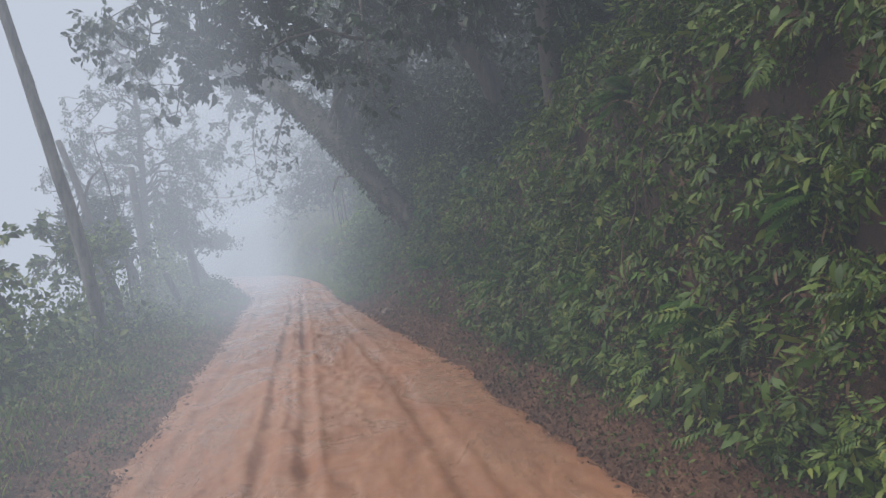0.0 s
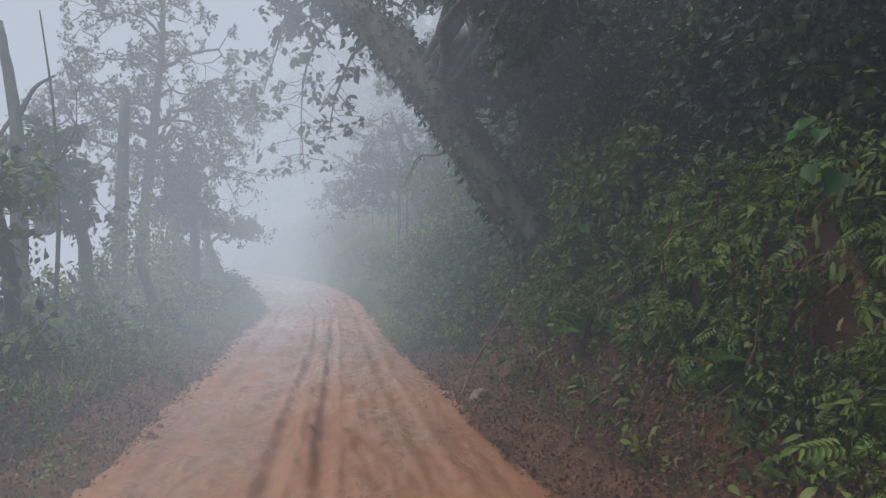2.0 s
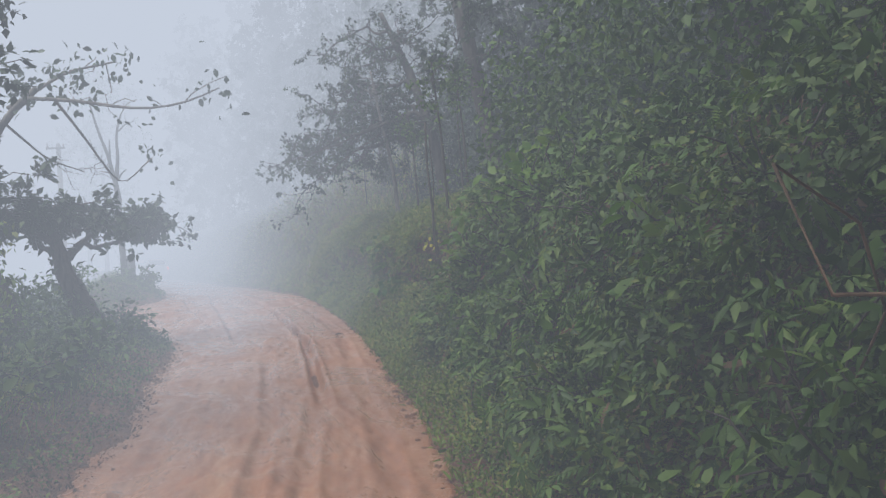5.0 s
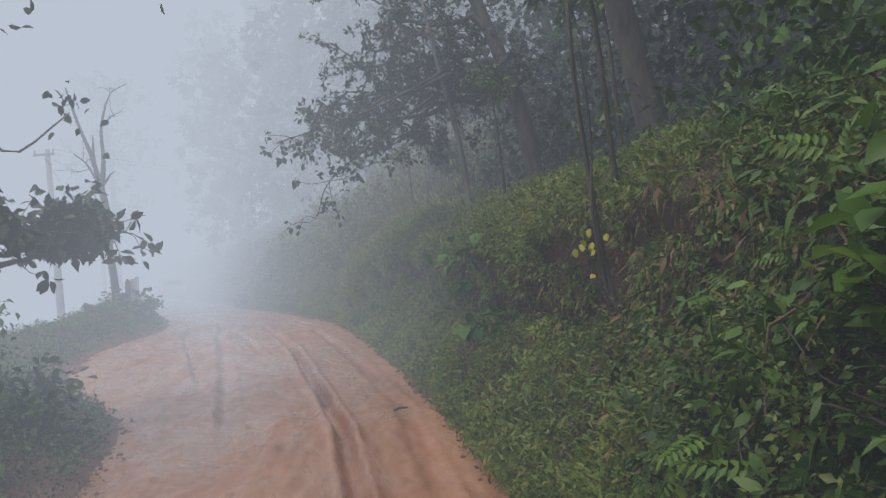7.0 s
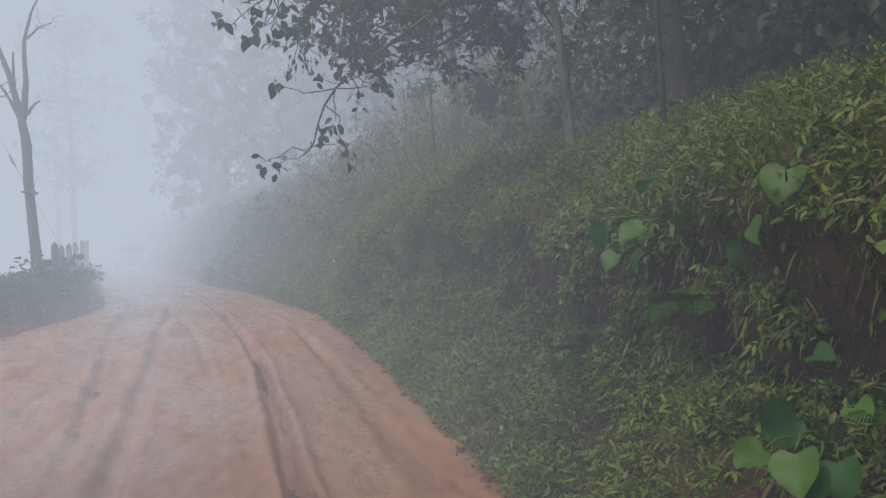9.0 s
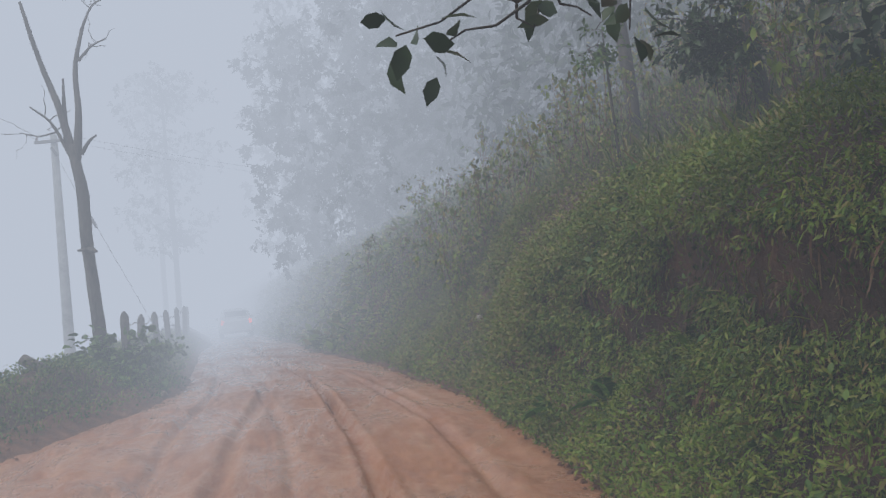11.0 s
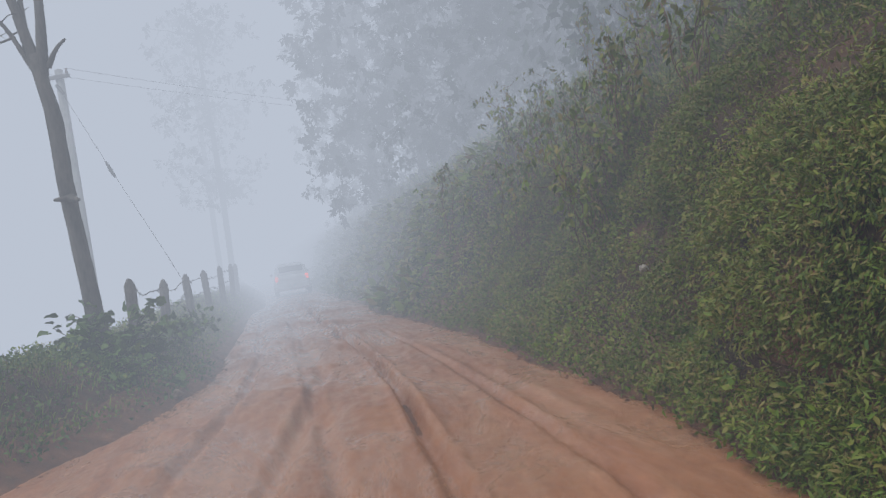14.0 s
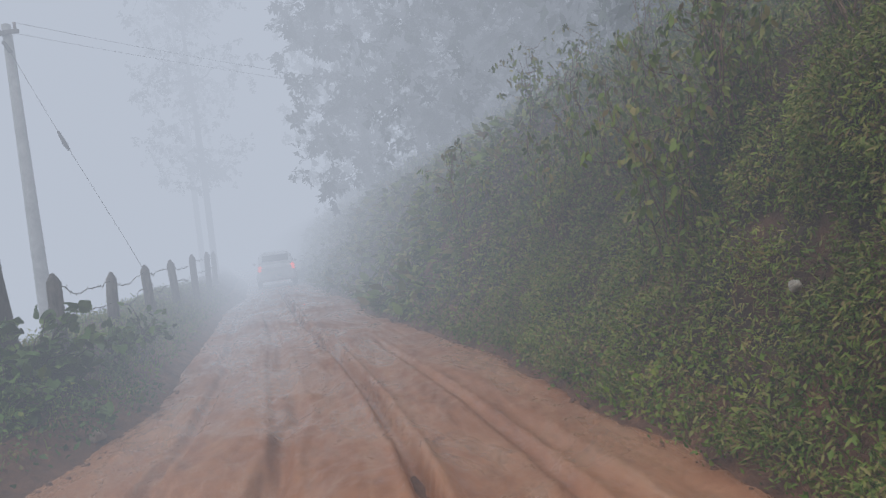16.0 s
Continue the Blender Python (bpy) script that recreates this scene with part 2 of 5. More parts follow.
HEART_LEAF = leaf_material("heart_leaf", [(0.03, 0.0975, 0.0263), (0.0562, 0.1575, 0.03)], 0.42, 0.35)
DRY_LEAF = leaf_material("dry_leaf", [(0.056, 0.032, 0.0176), (0.12, 0.068, 0.04), (0.192, 0.124, 0.08), (0.08, 0.04, 0.024)], 0.7, 0.1, 0.2)
LITTER_LEAF = leaf_material("litter_leaf", [(0.055, 0.03, 0.019), (0.11, 0.055, 0.032), (0.16, 0.085, 0.05), (0.22, 0.12, 0.075), (0.13, 0.06, 0.032)], 0.7, 0.05, 0.25)

# ---- shapes ----
rng = np.random.default_rng(7)


def lattice(ix, iy, seed):
    h = (ix.astype(np.int64) * 374761393 + iy.astype(np.int64) * 668265263 + seed * 974634777) & 0xFFFFFFFF
    h = ((h ^ (h >> 13)) * 1274126177) & 0xFFFFFFFF
    return ((h ^ (h >> 16)) & 0xFFFF) / 65535.0


def vnoise(x, y, seed=0):
    """Smooth noise from 0 to 1 over the plane, one cell a unit."""
    x, y = np.broadcast_arrays(np.asarray(x, float), np.asarray(y, float))
    ix, iy = np.floor(x), np.floor(y)
    fx, fy = x - ix, y - iy
    fx, fy = fx * fx * (3 - 2 * fx), fy * fy * (3 - 2 * fy)
    a, b = lattice(ix, iy, seed), lattice(ix + 1, iy, seed)
    c, d = lattice(ix, iy + 1, seed), lattice(ix + 1, iy + 1, seed)
    return (a * (1 - fx) + b * fx) * (1 - fy) + (c * (1 - fx) + d * fx) * fy


def fnoise(x, y, seed=0):
    return (vnoise(x, y, seed) + 0.5 * vnoise(x * 2.1, y * 2.1, seed + 1) + 0.25 * vnoise(x * 4.3, y * 4.3, seed + 2)) / 1.75


def unit(v):
    return v / np.maximum(np.linalg.norm(v, axis=-1, keepdims=True), 1e-9)


def mesh_of(name, verts, faces, mat, smooth=False):
    """A mesh from vertices and a list of face arrays, each of three or four columns."""
    me = bpy.data.meshes.new(name)
    verts = np.asarray(verts, np.float32).reshape(-1, 3)
    faces = [np.asarray(f, np.int32) for f in faces if len(f)]
    me.vertices.add(len(verts))
    me.vertices.foreach_set("co", verts.ravel())
    loops = np.concatenate([f.ravel() for f in faces])
    totals = np.concatenate([np.full(len(f), f.shape[1], np.int32) for f in faces])
    me.loops.add(len(loops))
    me.loops.foreach_set("vertex_index", loops)
    me.polygons.add(len(totals))
    me.polygons.foreach_set("loop_start", np.r_[0, np.cumsum(totals)[:-1]].astype(np.int32))
    me.polygons.foreach_set("loop_total", totals)
    if smooth:
        me.polygons.foreach_set("use_smooth", np.ones(len(totals), bool))
    me.update(calc_edges=True)
    me.validate()
    for mt in (mat if isinstance(mat, (list, tuple)) else [mat]):
        me.materials.append(mt)
    return me


def part(name, me, parent, label=""):
    ob = new(name, me)
    if parent is not None:
        ob.parent = parent
    return tagged(ob, label)


def thing(name, label, category, group="", kind="", at=(0, 0, 0)):
    ob = new(name)
    ob.empty_display_size = 0.2
    ob.location = at
    return tagged(ob, label, category, group, kind)


# leaf outlines: length along y from 0 to 1, width along x, rise along z
OVATE = (np.array([(0, 0, 0), (-.25, .27, .06), (0, .29, 0), (.25, .27, .06), (-.27, .6, .04), (0, .62, -.03), (.27, .6, .04), (0, 1, -.14)]),
         [np.array([(0, 2, 1), (0, 3, 2), (4, 5, 7), (5, 6, 7)]), np.array([(1, 2, 5, 4), (2, 3, 6, 5)])])
KITE = (np.array([(0, 0, 0), (-.28, .42, .07), (.28, .42, .07), (0, 1, -.08)]),
        [np.array([(0, 3, 1), (0, 2, 3)])])
LANCE = (np.array([(0, 0, 0), (-.11, .3, .03), (.11, .3, .03), (-.1, .62, -.02), (.1, .62, -.02), (0, 1, -.16)]),
         [np.array([(0, 2, 1), (3, 4, 5)]), np.array([(1, 2, 4, 3)])])
BLADE = (np.array([(-.03, 0, 0), (.03, 0, 0), (-.035, .45, .04), (.035, .45, .04), (-.02, .8, -.05), (.02, .8, -.05), (0, 1, -.16)]),
         [np.array([(4, 5, 6)]), np.array([(0, 1, 3, 2), (2, 3, 5, 4)])])
_a = np.linspace(0, 2 * np.pi, 17)[:-1]
_hx = 0.5 * np.sin(_a) * (1.0 + 0.18 * np.cos(_a))
_hy = 0.45 - 0.5 * np.cos(_a) + 0.16 * np.exp(-(np.minimum(_a, 2 * np.pi - _a) / 0.28) ** 2) + 0.05 * np.exp(-((_a - np.pi) / 0.35) ** 2)
HEART = (np.vstack([[(0, .3, -.06), (0, .62, -.09)], np.c_[_hx, _hy, .34 * np.abs(_hx) - .5 * np.clip(_hy - .3, 0, 1) ** 2 + .05 * np.sin(4 * _a)]]),
         [np.array([(0, 2 + i, 2 + (i + 1) % 16) if (i < 5 or i >= 11) else (1, 2 + i, 2 + (i + 1) % 16) for i in range(16)] + [(0, 7, 1), (0, 1, 13)])])


def sprig(leaflets):
    """Several small leaves on one stalk as one outline: for each its foot along the stalk, direction, length and droop."""
    v, f = [], []
    for foot, ang, length, drop in leaflets:
        dx, dy = math.sin(ang), math.cos(ang)
        n = len(v)
        v += [(0, foot, 0), (dx * length * .45 - dy * length * .19, foot + dy * length * .45 + dx * length * .19, .03 - drop * .3), (dx * length * .45 + dy * length * .19, foot + dy * length * .45 - dx * length * .19, .03 - drop * .3), (dx * length, foot + dy * length, -drop)]
        f += [(n, n + 3, n + 1), (n, n + 2, n + 3)]
    return np.array(v), [np.array(f)]


PINNATE = sprig([(.1 + .125 * i, sgn * (1.25 - .06 * i), .34 - .02 * abs(i - 2), .05 + .02 * i) for i in range(7) for sgn in (-1, 1)] + [(.9, 0, .28, .2)])
CLUSTER = sprig([(.05, -1.5, .5, .2), (.12, 1.3, .55, .26), (.25, -.8, .6, .22), (.32, .7, .55, .3), (.42, -.15, .62, .34), (.2, 2.2, .4, .2)])


class Leaves:
    """Gathers many leaves for one mesh."""

    def __init__(self):
        self.v, self.f, self.n = [], {}, 0

    def add(self, shape, at, ahead, face, size, width=1.0):
        tv, tf = shape
        at, ahead, face = np.atleast_2d(at), np.atleast_2d(ahead), np.atleast_2d(face)
        count = len(at)
        ahead = unit(ahead)
        side = unit(np.cross(ahead, face))
        face = np.cross(side, ahead)
        size = np.broadcast_to(np.asarray(size, float), (count,))[:, None, None]
        wide = np.broadcast_to(np.asarray(width, float), (count,))[:, None, None]
        v = at[:, None] + size * (side[:, None] * tv[None, :, 0:1] * wide + ahead[:, None] * tv[None, :, 1:2] + face[:, None] * tv[None, :, 2:3])
        base = self.n + np.arange(count)[:, None, None] * len(tv)
        for f in tf:
            self.f.setdefault(f.shape[1], []).append((f[None] + base).reshape(-1, f.shape[1]))
        self.v.append(v.reshape(-1, 3))
        self.n += count * len(tv)

    def mesh(self, name, mat):
        return mesh_of(name, np.concatenate(self.v), [np.concatenate(f) for f in self.f.values()], mat)


class Tubes:
    """Gathers tapered, bent limbs for one mesh."""

    def __init__(self):
        self.v, self.f, self.n = [], [], 0

    def add(self, pts, radii, sides=7, rough=0.0):
        pts = np.asarray(pts, float)
        radii = np.broadcast_to(np.asarray(radii, float), (len(pts),))
        tan = unit(np.gradient(pts, axis=0))
        ref = np.array([0.31, 0.95, 0.05]) if abs(tan[0][2]) > 0.6 else np.array([0.05, 0.1, 1.0])
        u = unit(np.cross(tan, ref))
        w = np.cross(tan, u)
        a = np.linspace(0, 2 * np.pi, sides + 1)[:-1]
        rr = radii[:, None] * (1 + rough * (rng.random((len(pts), sides)) - 0.5))
        v = pts[:, None] + rr[..., None] * (np.cos(a)[None, :, None] * u[:, None] + np.sin(a)[None, :, None] * w[:, None])
        i = np.arange(len(pts) - 1)[:, None] * sides
        j = np.arange(sides)[None]
        k = (j + 1) % sides
        self.f.append((np.stack([i + j, i + k, i + sides + k, i + sides + j], -1)).reshape(-1, 4) + self.n)
        self.v.append(v.reshape(-1, 3))
        self.n += len(pts) * sides
        cap = self.n
        self.v.append(pts[-1:] + tan[-1:] * radii[-1] * 0.4)
        last = self.n - sides
        self.f.append(np.stack([last + j[0], last + k[0], np.full(sides, cap), np.full(sides, cap)], -1))
        self.n += 1

    def mesh(self, name, mat):
        f = np.concatenate(self.f)
        tri = f[:, 2] == f[:, 3]
        return mesh_of(name, np.concatenate(self.v), [f[~tri], f[tri][:, :3]], mat, True)


def bent(a, b, n=7, sag=0.0, wander=0.08):
    """A bent way from a to b; sag lifts (+) or drops (-) its middle."""
    a, b = np.asarray(a, float), np.asarray(b, float)
    s = np.linspace(0, 1, n)[:, None]
    p = a + (b - a) * s
    p[:, 2] += (4 * sag * s * (1 - s))[:, 0]
    kick = np.cumsum(rng.normal(0, 1, (n, 3)), 0)
    kick -= kick[:1] + (kick[-1:] - kick[:1]) * s
    return p + kick * wander * np.linalg.norm(b - a) / n


def smooth_way(points, n=24):
    p = np.asarray(points, float)
    d = np.r_[0, np.cumsum(np.linalg.norm(np.diff(p, axis=0), axis=1))]
    s = np.linspace(0, d[-1], n)
    q = np.stack([np.interp(s, d, p[:, k]) for k in range(3)], 1)
    for _ in range(2):
        q[1:-1] = (q[:-2] + 2 * q[1:-1] + q[2:]) / 4
    return q


# ---- the lie of the land ----
def edge(table):
    ys, xs = zip(*table)
    return lambda y: np.interp(y, ys, xs)


right_edge = edge([(-60, 4), (-30, 3), (0, 2.0), (9.5, 1.85), (15, 1.55), (21, 1.15), (25, .85), (30, .8), (34, .65), (38, .45), (41, .2), (48, -.55), (52, -1.25), (55, -2.2), (58, -2.95), (66, -6), (70, -7.1), (77, -9.6), (90, -14), (130, -28), (400, -120)])
left_edge = edge([(-60, -1), (-30, -1.4), (7, -1.7), (16, -1.8), (24, -2.0), (30, -2.05), (33, -2.5), (37, -2.9), (39, -3.4), (42.6, -5.3), (46, -6.5), (50, -7.1), (54, -6.8), (57, -7.0), (60, -7.9), (68, -10.2), (72, -11.4), (77, -12.4), (90, -16.5), (130, -31), (400, -124)])

# cross sections of the bank: distance from the road's edge and height, at stations along the way
STATIONS = [
    (-12, [(0, 0), (.3, .1), (.7, .4), (.95, 1.3), (1.15, 2.6), (1.6, 3.4), (5, 4.7), (15, 8)]),
    (8, [(0, 0), (.3, .1), (.7, .4), (.95, 1.3), (1.15, 2.6), (1.6, 3.4), (5, 4.7), (15, 8)]),
    (13, [(0, 0), (.35, .12), (.8, .38), (1.15, 1.0), (1.35, 1.95), (1.8, 2.5), (5, 3.8), (15, 7.5)]),
    (17, [(0, 0), (.35, .13), (.85, .4), (1.35, .95), (1.65, 1.95), (2.1, 2.55), (6, 3.9), (16, 7.2)]),
    (20, [(0, 0), (.4, .12), (.9, .48), (1.3, 1.1), (1.6, 2.1), (2.1, 2.7), (6, 4.0), (16, 7)]),
    (24, [(0, 0), (.3, .08), (.7, .35), (1.1, 1.0), (1.7, 1.9), (2.4, 2.4), (6, 3.3), (16, 5.6)]),
    (30, [(0, 0), (.3, .08), (.8, .4), (1.15, 1.1), (1.5, 1.9), (2.1, 2.3), (6, 3.2), (16, 5.5)]),
    (34, [(0, 0), (.3, .08), (.9, .45), (1.25, 1.1), (1.35, 1.95), (1.9, 2.3), (6, 3.2), (16, 5.5)]),
    (38, [(0, 0), (.2, .12), (.5, .45), (.88, .95), (.76, 1.72), (1.35, 2.12), (6, 3.4), (16, 5.6)]),
    (46, [(0, 0), (.2, .15), (.55, .5), (.88, 1.05), (.88, 1.83), (1.5, 2.32), (6, 3.5), (16, 5.6)]),
    (50, [(0, 0), (.15, .18), (.4, .6), (.7, 1.25), (.95, 2.0), (1.5, 2.5), (6, 4.1), (16, 6.6)]),
    (56, [(0, 0), (.25, .15), (.9, .75), (1.45, 1.6), (2.0, 2.5), (2.9, 3.2), (7, 5.6), (17, 9.5)]),
    (64, [(0, 0), (.3, .15), (1, .8), (1.6, 1.7), (2.2, 2.6), (3.2, 3.3), (7.5, 5.4), (18, 9.5)]),
    (400, [(0, 0), (.3, .15), (1, .8), (1.6, 1.7), (2.2, 2.6), (3.2, 3.3), (7.5, 5.4), (18, 9.5)]),
]
ST_Y = np.array([s[0] for s in STATIONS], float)
ST_P = np.array([s[1] for s in STATIONS], float)
KNOTS = np.array([0, .35, .95, 1.85, 3.0, 3.9, 8.0, 19.0])  # metres along the section


def bank(s, y, rough=1.0):
    """The place on the bank, s metres up its face from the road's edge, at y along the way."""
    s, y = np.broadcast_arrays(np.asarray(s, float), np.asarray(y, float))
    k = np.clip(np.searchsorted(ST_Y, y) - 1, 0, len(ST_Y) - 2)
    w = np.clip((y - ST_Y[k]) / (ST_Y[k + 1] - ST_Y[k]), 0, 1)
    w = w * w * (3 - 2 * w)
    j = np.clip(np.searchsorted(KNOTS, s) - 1, 0, len(KNOTS) - 2)
    v = (s - KNOTS[j]) / (KNOTS[j + 1] - KNOTS[j])
    here = (ST_P[k, j] * (1 - v)[..., None] + ST_P[k, j + 1] * v[..., None]) * (1 - w)[..., None] + (ST_P[k + 1, j] * (1 - v)[..., None] + ST_P[k + 1, j + 1] * v[..., None]) * w[..., None]
    swell = (fnoise(y * 0.9, s * 0.9, 11) - 0.5) * 0.55 + (vnoise(y * 2.7, s * 2.7, 15) - 0.5) * 0.16
    swell = swell + (fnoise(y * 0.55, s * 0.6, 17) - 0.5) * 0.42 * np.interp(y, [30, 35], [0, 1])  # bulges and hollows where the slope has slumped
    swell = swell * np.clip((s - 0.15) / 0.8, 0, 1) * rough
    x = right_edge(y) + here[..., 0] - swell * np.interp(s, [2.8, 4.2], [0.85, 0.3])
    z = here[..., 1] + swell * np.interp(s, [2.8, 4.2], [0.35, 0.8])
    return np.stack([x, y, z], -1)


VERGE_A = ([0, .5, 1.2, 2.2, 3.2, 6, 20, 120, 400], [0, .12, .3, .34, .05, -2.0, -10, -60, -150])
VERGE_B = ([0, .4, 1.1, 1.9, 3.0, 6, 20, 120, 400], [0, .25, .72, .85, .35, -2.5, -11, -60, -150])


def verge(l, y):
    """The place on the left verge, l metres out from the road's edge."""
    l, y = np.broadcast_arrays(np.asarray(l, float), np.asarray(y, float))
    w = np.clip((y - 47) / 7, 0, 1)
    z = np.interp(l, *VERGE_A) * (1 - w) + np.interp(l, *VERGE_B) * w
    z = z + (fnoise(y * 0.8, l * 0.8, 31) - 0.5) * 0.3 * np.clip(l / 0.8, 0, 1)
    return np.stack([left_edge(y) - l, y, z], -1)


def normal_of(surface, s, y):
    e = 0.06
    a = surface(s + e, y) - surface(np.maximum(s - e, 0), y)
    b = surface(s, y + e) - surface(s, y - e)
    n = unit(np.cross(a, b))
    return np.where(n[..., 2:3] < 0, -n, n)


def build_ground():
    ys = np.r_[-60, -40, -25, np.arange(-14, 80, .25), np.arange(80, 110, 2), 120, 150, 200, 300, 400]
    ss = np.r_[np.arange(0, 4.2, .14), np.arange(4.2, 9, .5), 10, 13, 16, 19]
    ls = np.r_[np.arange(0, 4, .25), 4.5, 5, 6, 8, 11, 15, 20, 40, 120, 400][::-1]
    Y = ys[:, None]
    L = verge(ls[None], Y)
    e = np.linspace(0, 1, 9)[1:-1][None]
    M = np.stack([left_edge(Y) * (1 - e) + right_edge(Y) * e, Y + 0 * e, 0 * e + 0 * Y - 0.14], -1)
    B = bank(ss[None], Y)
    far = B[:, -1:] + np.array([[[12, 0, 5], [60, 0, 20], [300, 0, 60]]])
    grid = np.concatenate([L, M, B, far], 1)
    rows, cols = grid.shape[:2]
    i = np.arange(rows - 1)[:, None] * cols
    j = np.arange(cols - 1)[None]
    F = np.stack([i + j, i + j + 1, i + cols + j + 1, i + cols + j], -1).reshape(-1, 4)
    me = mesh_of("ground", grid.reshape(-1, 3), [F], [SOIL, CLAY], True)
    mid = grid.reshape(-1, 3)[F].mean(1)
    n = len(ls) + 7
    col = np.tile(np.arange(cols - 1), rows - 1)
    s_of = np.r_[np.zeros(n), ss, [30, 90, 300]][np.clip(col, 0, cols - 1)]
    raw = fnoise(mid[:, 1] * 0.7, mid[:, 2] * 1.1, 21)
    low = (s_of > 0) & (s_of < 1.9) & (raw > np.where((mid[:, 1] > 8) & (mid[:, 1] < 20), 0.40, 0.56) + 0.1 * s_of)
    foot = (col >= len(ls) - 3) & (s_of < 0.5)
    me.polygons.foreach_set("material_index", (low | foot).astype(np.int32))
    return tagged(new("ground", me), "steep red-earth hillside with a track cut along it", "ground", kind="structure")


RUTS = [  # along the way: y, x; then depth and half width
    ([(30, -.1), (37, -.6), (41, -1.2), (45, -1.75), (49.4, -2.6), (54.3, -3.75), (58.3, -4.95), (66, -7.6), (80, -12)], .12, .10),
    ([(-5, -.45), (13.4, -.5), (24, -.5), (30, -.7), (36, -1.2)], .028, .10),
    ([(-5, -.12), (13.4, -.12), (24, -.2), (32, -.3)], .026, .09),
    ([(-5, 1.0), (10, .95), (20, .55), (30, .35), (38, .05), (46, -1.0), (52, -2.0), (58, -3.8)], .016, .12),
    ([(-5, -1.25), (14, -1.3), (26, -1.45), (34, -1.8)], .022, .13),
    ([(36, -1.6), (43, -2.8), (50, -4.1), (56, -5.1), (62, -7.0), (70, -9.6)], .05, .13),
    ([(40, -2.6), (46, -4.0), (51, -5.2), (55.5, -6.0), (60, -7.2), (64.2, -8.6), (72, -10.9)], .06, .10),
    ([(44, -2.2), (50, -3.5), (57, -5.6), (66, -8.4)], .035, .10),
    ([(45, -.9), (50, -1.7), (56, -3.4), (62, -5.4)], .03, .08),
]


def build_road():
    ys = np.r_[np.arange(-8, 2, .25), np.arange(2, 60, .085), np.arange(62, 80, .2), np.arange(80, 131, 2)]
    e = np.linspace(0, 1, 116)
    le, re = left_edge(ys) - 0.22 - 0.35 * (fnoise(ys * 0.9, 0 * ys, 3) - 0.5), right_edge(ys) + 0.16 + 0.3 * (fnoise(ys * 1.1, 0 * ys, 5) - 0.5)
    X = le[:, None] * (1 - e) + re[:, None] * e
    Y = ys[:, None] + 0 * X
    width = (re - le)[:, None]
    z = 0.03 * np.sin(np.pi * e)[None] + 0 * X
    for way, depth, half in RUTS:
        wy, wx = zip(*way)
        c = np.interp(ys, wy, wx) + 0.07 * (fnoise(ys * 0.5, 0 * ys + depth * 90, 7) - 0.5)
        fade = np.clip((ys - wy[0]) / 3, 0, 1) * np.clip((wy[-1] - ys) / 3, 0, 1) * (0.55 + 0.9 * vnoise(ys * 0.6, 0 * ys + half * 50, 9))
        d = (X - c[:, None]) / (half * 0.75)
        z = z + fade[:, None] * 1.3 * depth * (-np.exp(-d ** 4) + 0.3 * np.exp(-(np.abs(d) - 1.7) ** 2 / 0.2))
    U = X - np.interp(ys, *zip(*DRIVEN))[:, None]
    z = z + (fnoise(U * 1.4, Y * 0.25, 41) - 0.5) * 0.05 + (fnoise(U * 4.5, Y * 0.3, 43) - 0.5) * 0.014 + (fnoise(U * 12, Y * 1.2, 45) - 0.5) * 0.014
    z = z + (vnoise(X * 18, Y * 9, 47) - 0.5) * 0.016 + (fnoise(X * 6, Y * 4, 49) - 0.5) * 0.026
    middle = np.clip(1.2 - np.abs(U + 0.1) / 0.9, 0, 1) * np.interp(ys, [6, 10, 24, 31], [.4, 1, 1, .35])[:, None]
    z = z + middle * ((fnoise(U * 6, Y * 2.6, 57) - 0.5) * 0.07 + (fnoise(U * 9, Y * 0.7, 59) - 0.5) * 0.05)  # churned between the wheels
    lump = np.clip(fnoise(X * 3.1, Y * 2.4, 51) - 0.6, 0, 1) * 0.22
    z = z + lump * np.where(np.abs(X - (left_edge(ys) + 1.1)[:, None]) < 0.9, 1.0, 0.25)
    pit = np.clip(fnoise(U * 2.2, Y * 1.1, 53) - 0.56, 0, 1) * np.clip(1 - np.abs(Y - 46) / 6, 0, 1) * np.clip((np.interp(ys, *zip(*DRIVEN))[:, None] - 0.3 - X) / 0.8, 0, 1)
    z = z - pit * 0.55
    tread = np.sin(Y * 2 * np.pi / 0.16 + 2.5 * np.abs(U)) * 0.006  # tyre blocks pressed into the clay
    z = z + tread * np.clip(fnoise(U * 3.0, Y * 0.08, 55) - 0.5, 0, .2) * 5
    rim = np.minimum(e[None] * width, (1 - e[None]) * width)
    z = z - 0.13 * np.clip(1 - rim / 0.2, 0, 1) ** 1.5
    grid = np.stack([X, Y, z], -1)
    rows, cols = X.shape
    i = np.arange(rows - 1)[:, None] * cols
    j = np.arange(cols - 1)[None]
    F = np.stack([i + j, i + j + 1, i + cols + j + 1, i + cols + j], -1).reshape(-1, 4)
    me = mesh_of("road", grid.reshape(-1, 3), [F], MUD, True)
    way = me.attributes.new("way", "FLOAT_VECTOR", "POINT")
    way.data.foreach_set("vector", np.stack([U, Y, z], -1).astype(np.float32).ravel())
    return tagged(new("road", me), "wet red mud track with wheel ruts and churned clay", "road", kind="structure")


build_ground()
build_road()


# ---- undergrowth ----
def crumbled(s, y):
    """How much grows: little on the crumbling slope of earth and litter below the leaning tree."""
    there = np.interp(y, [9, 12, 20, 22], [0, 1, 1, 0])
    height = 1.75 + 0.9 * (vnoise(y * .8, 0 * y, 63) - .5)
    return 1 - there * np.clip((height - s) / .5, 0, .93)


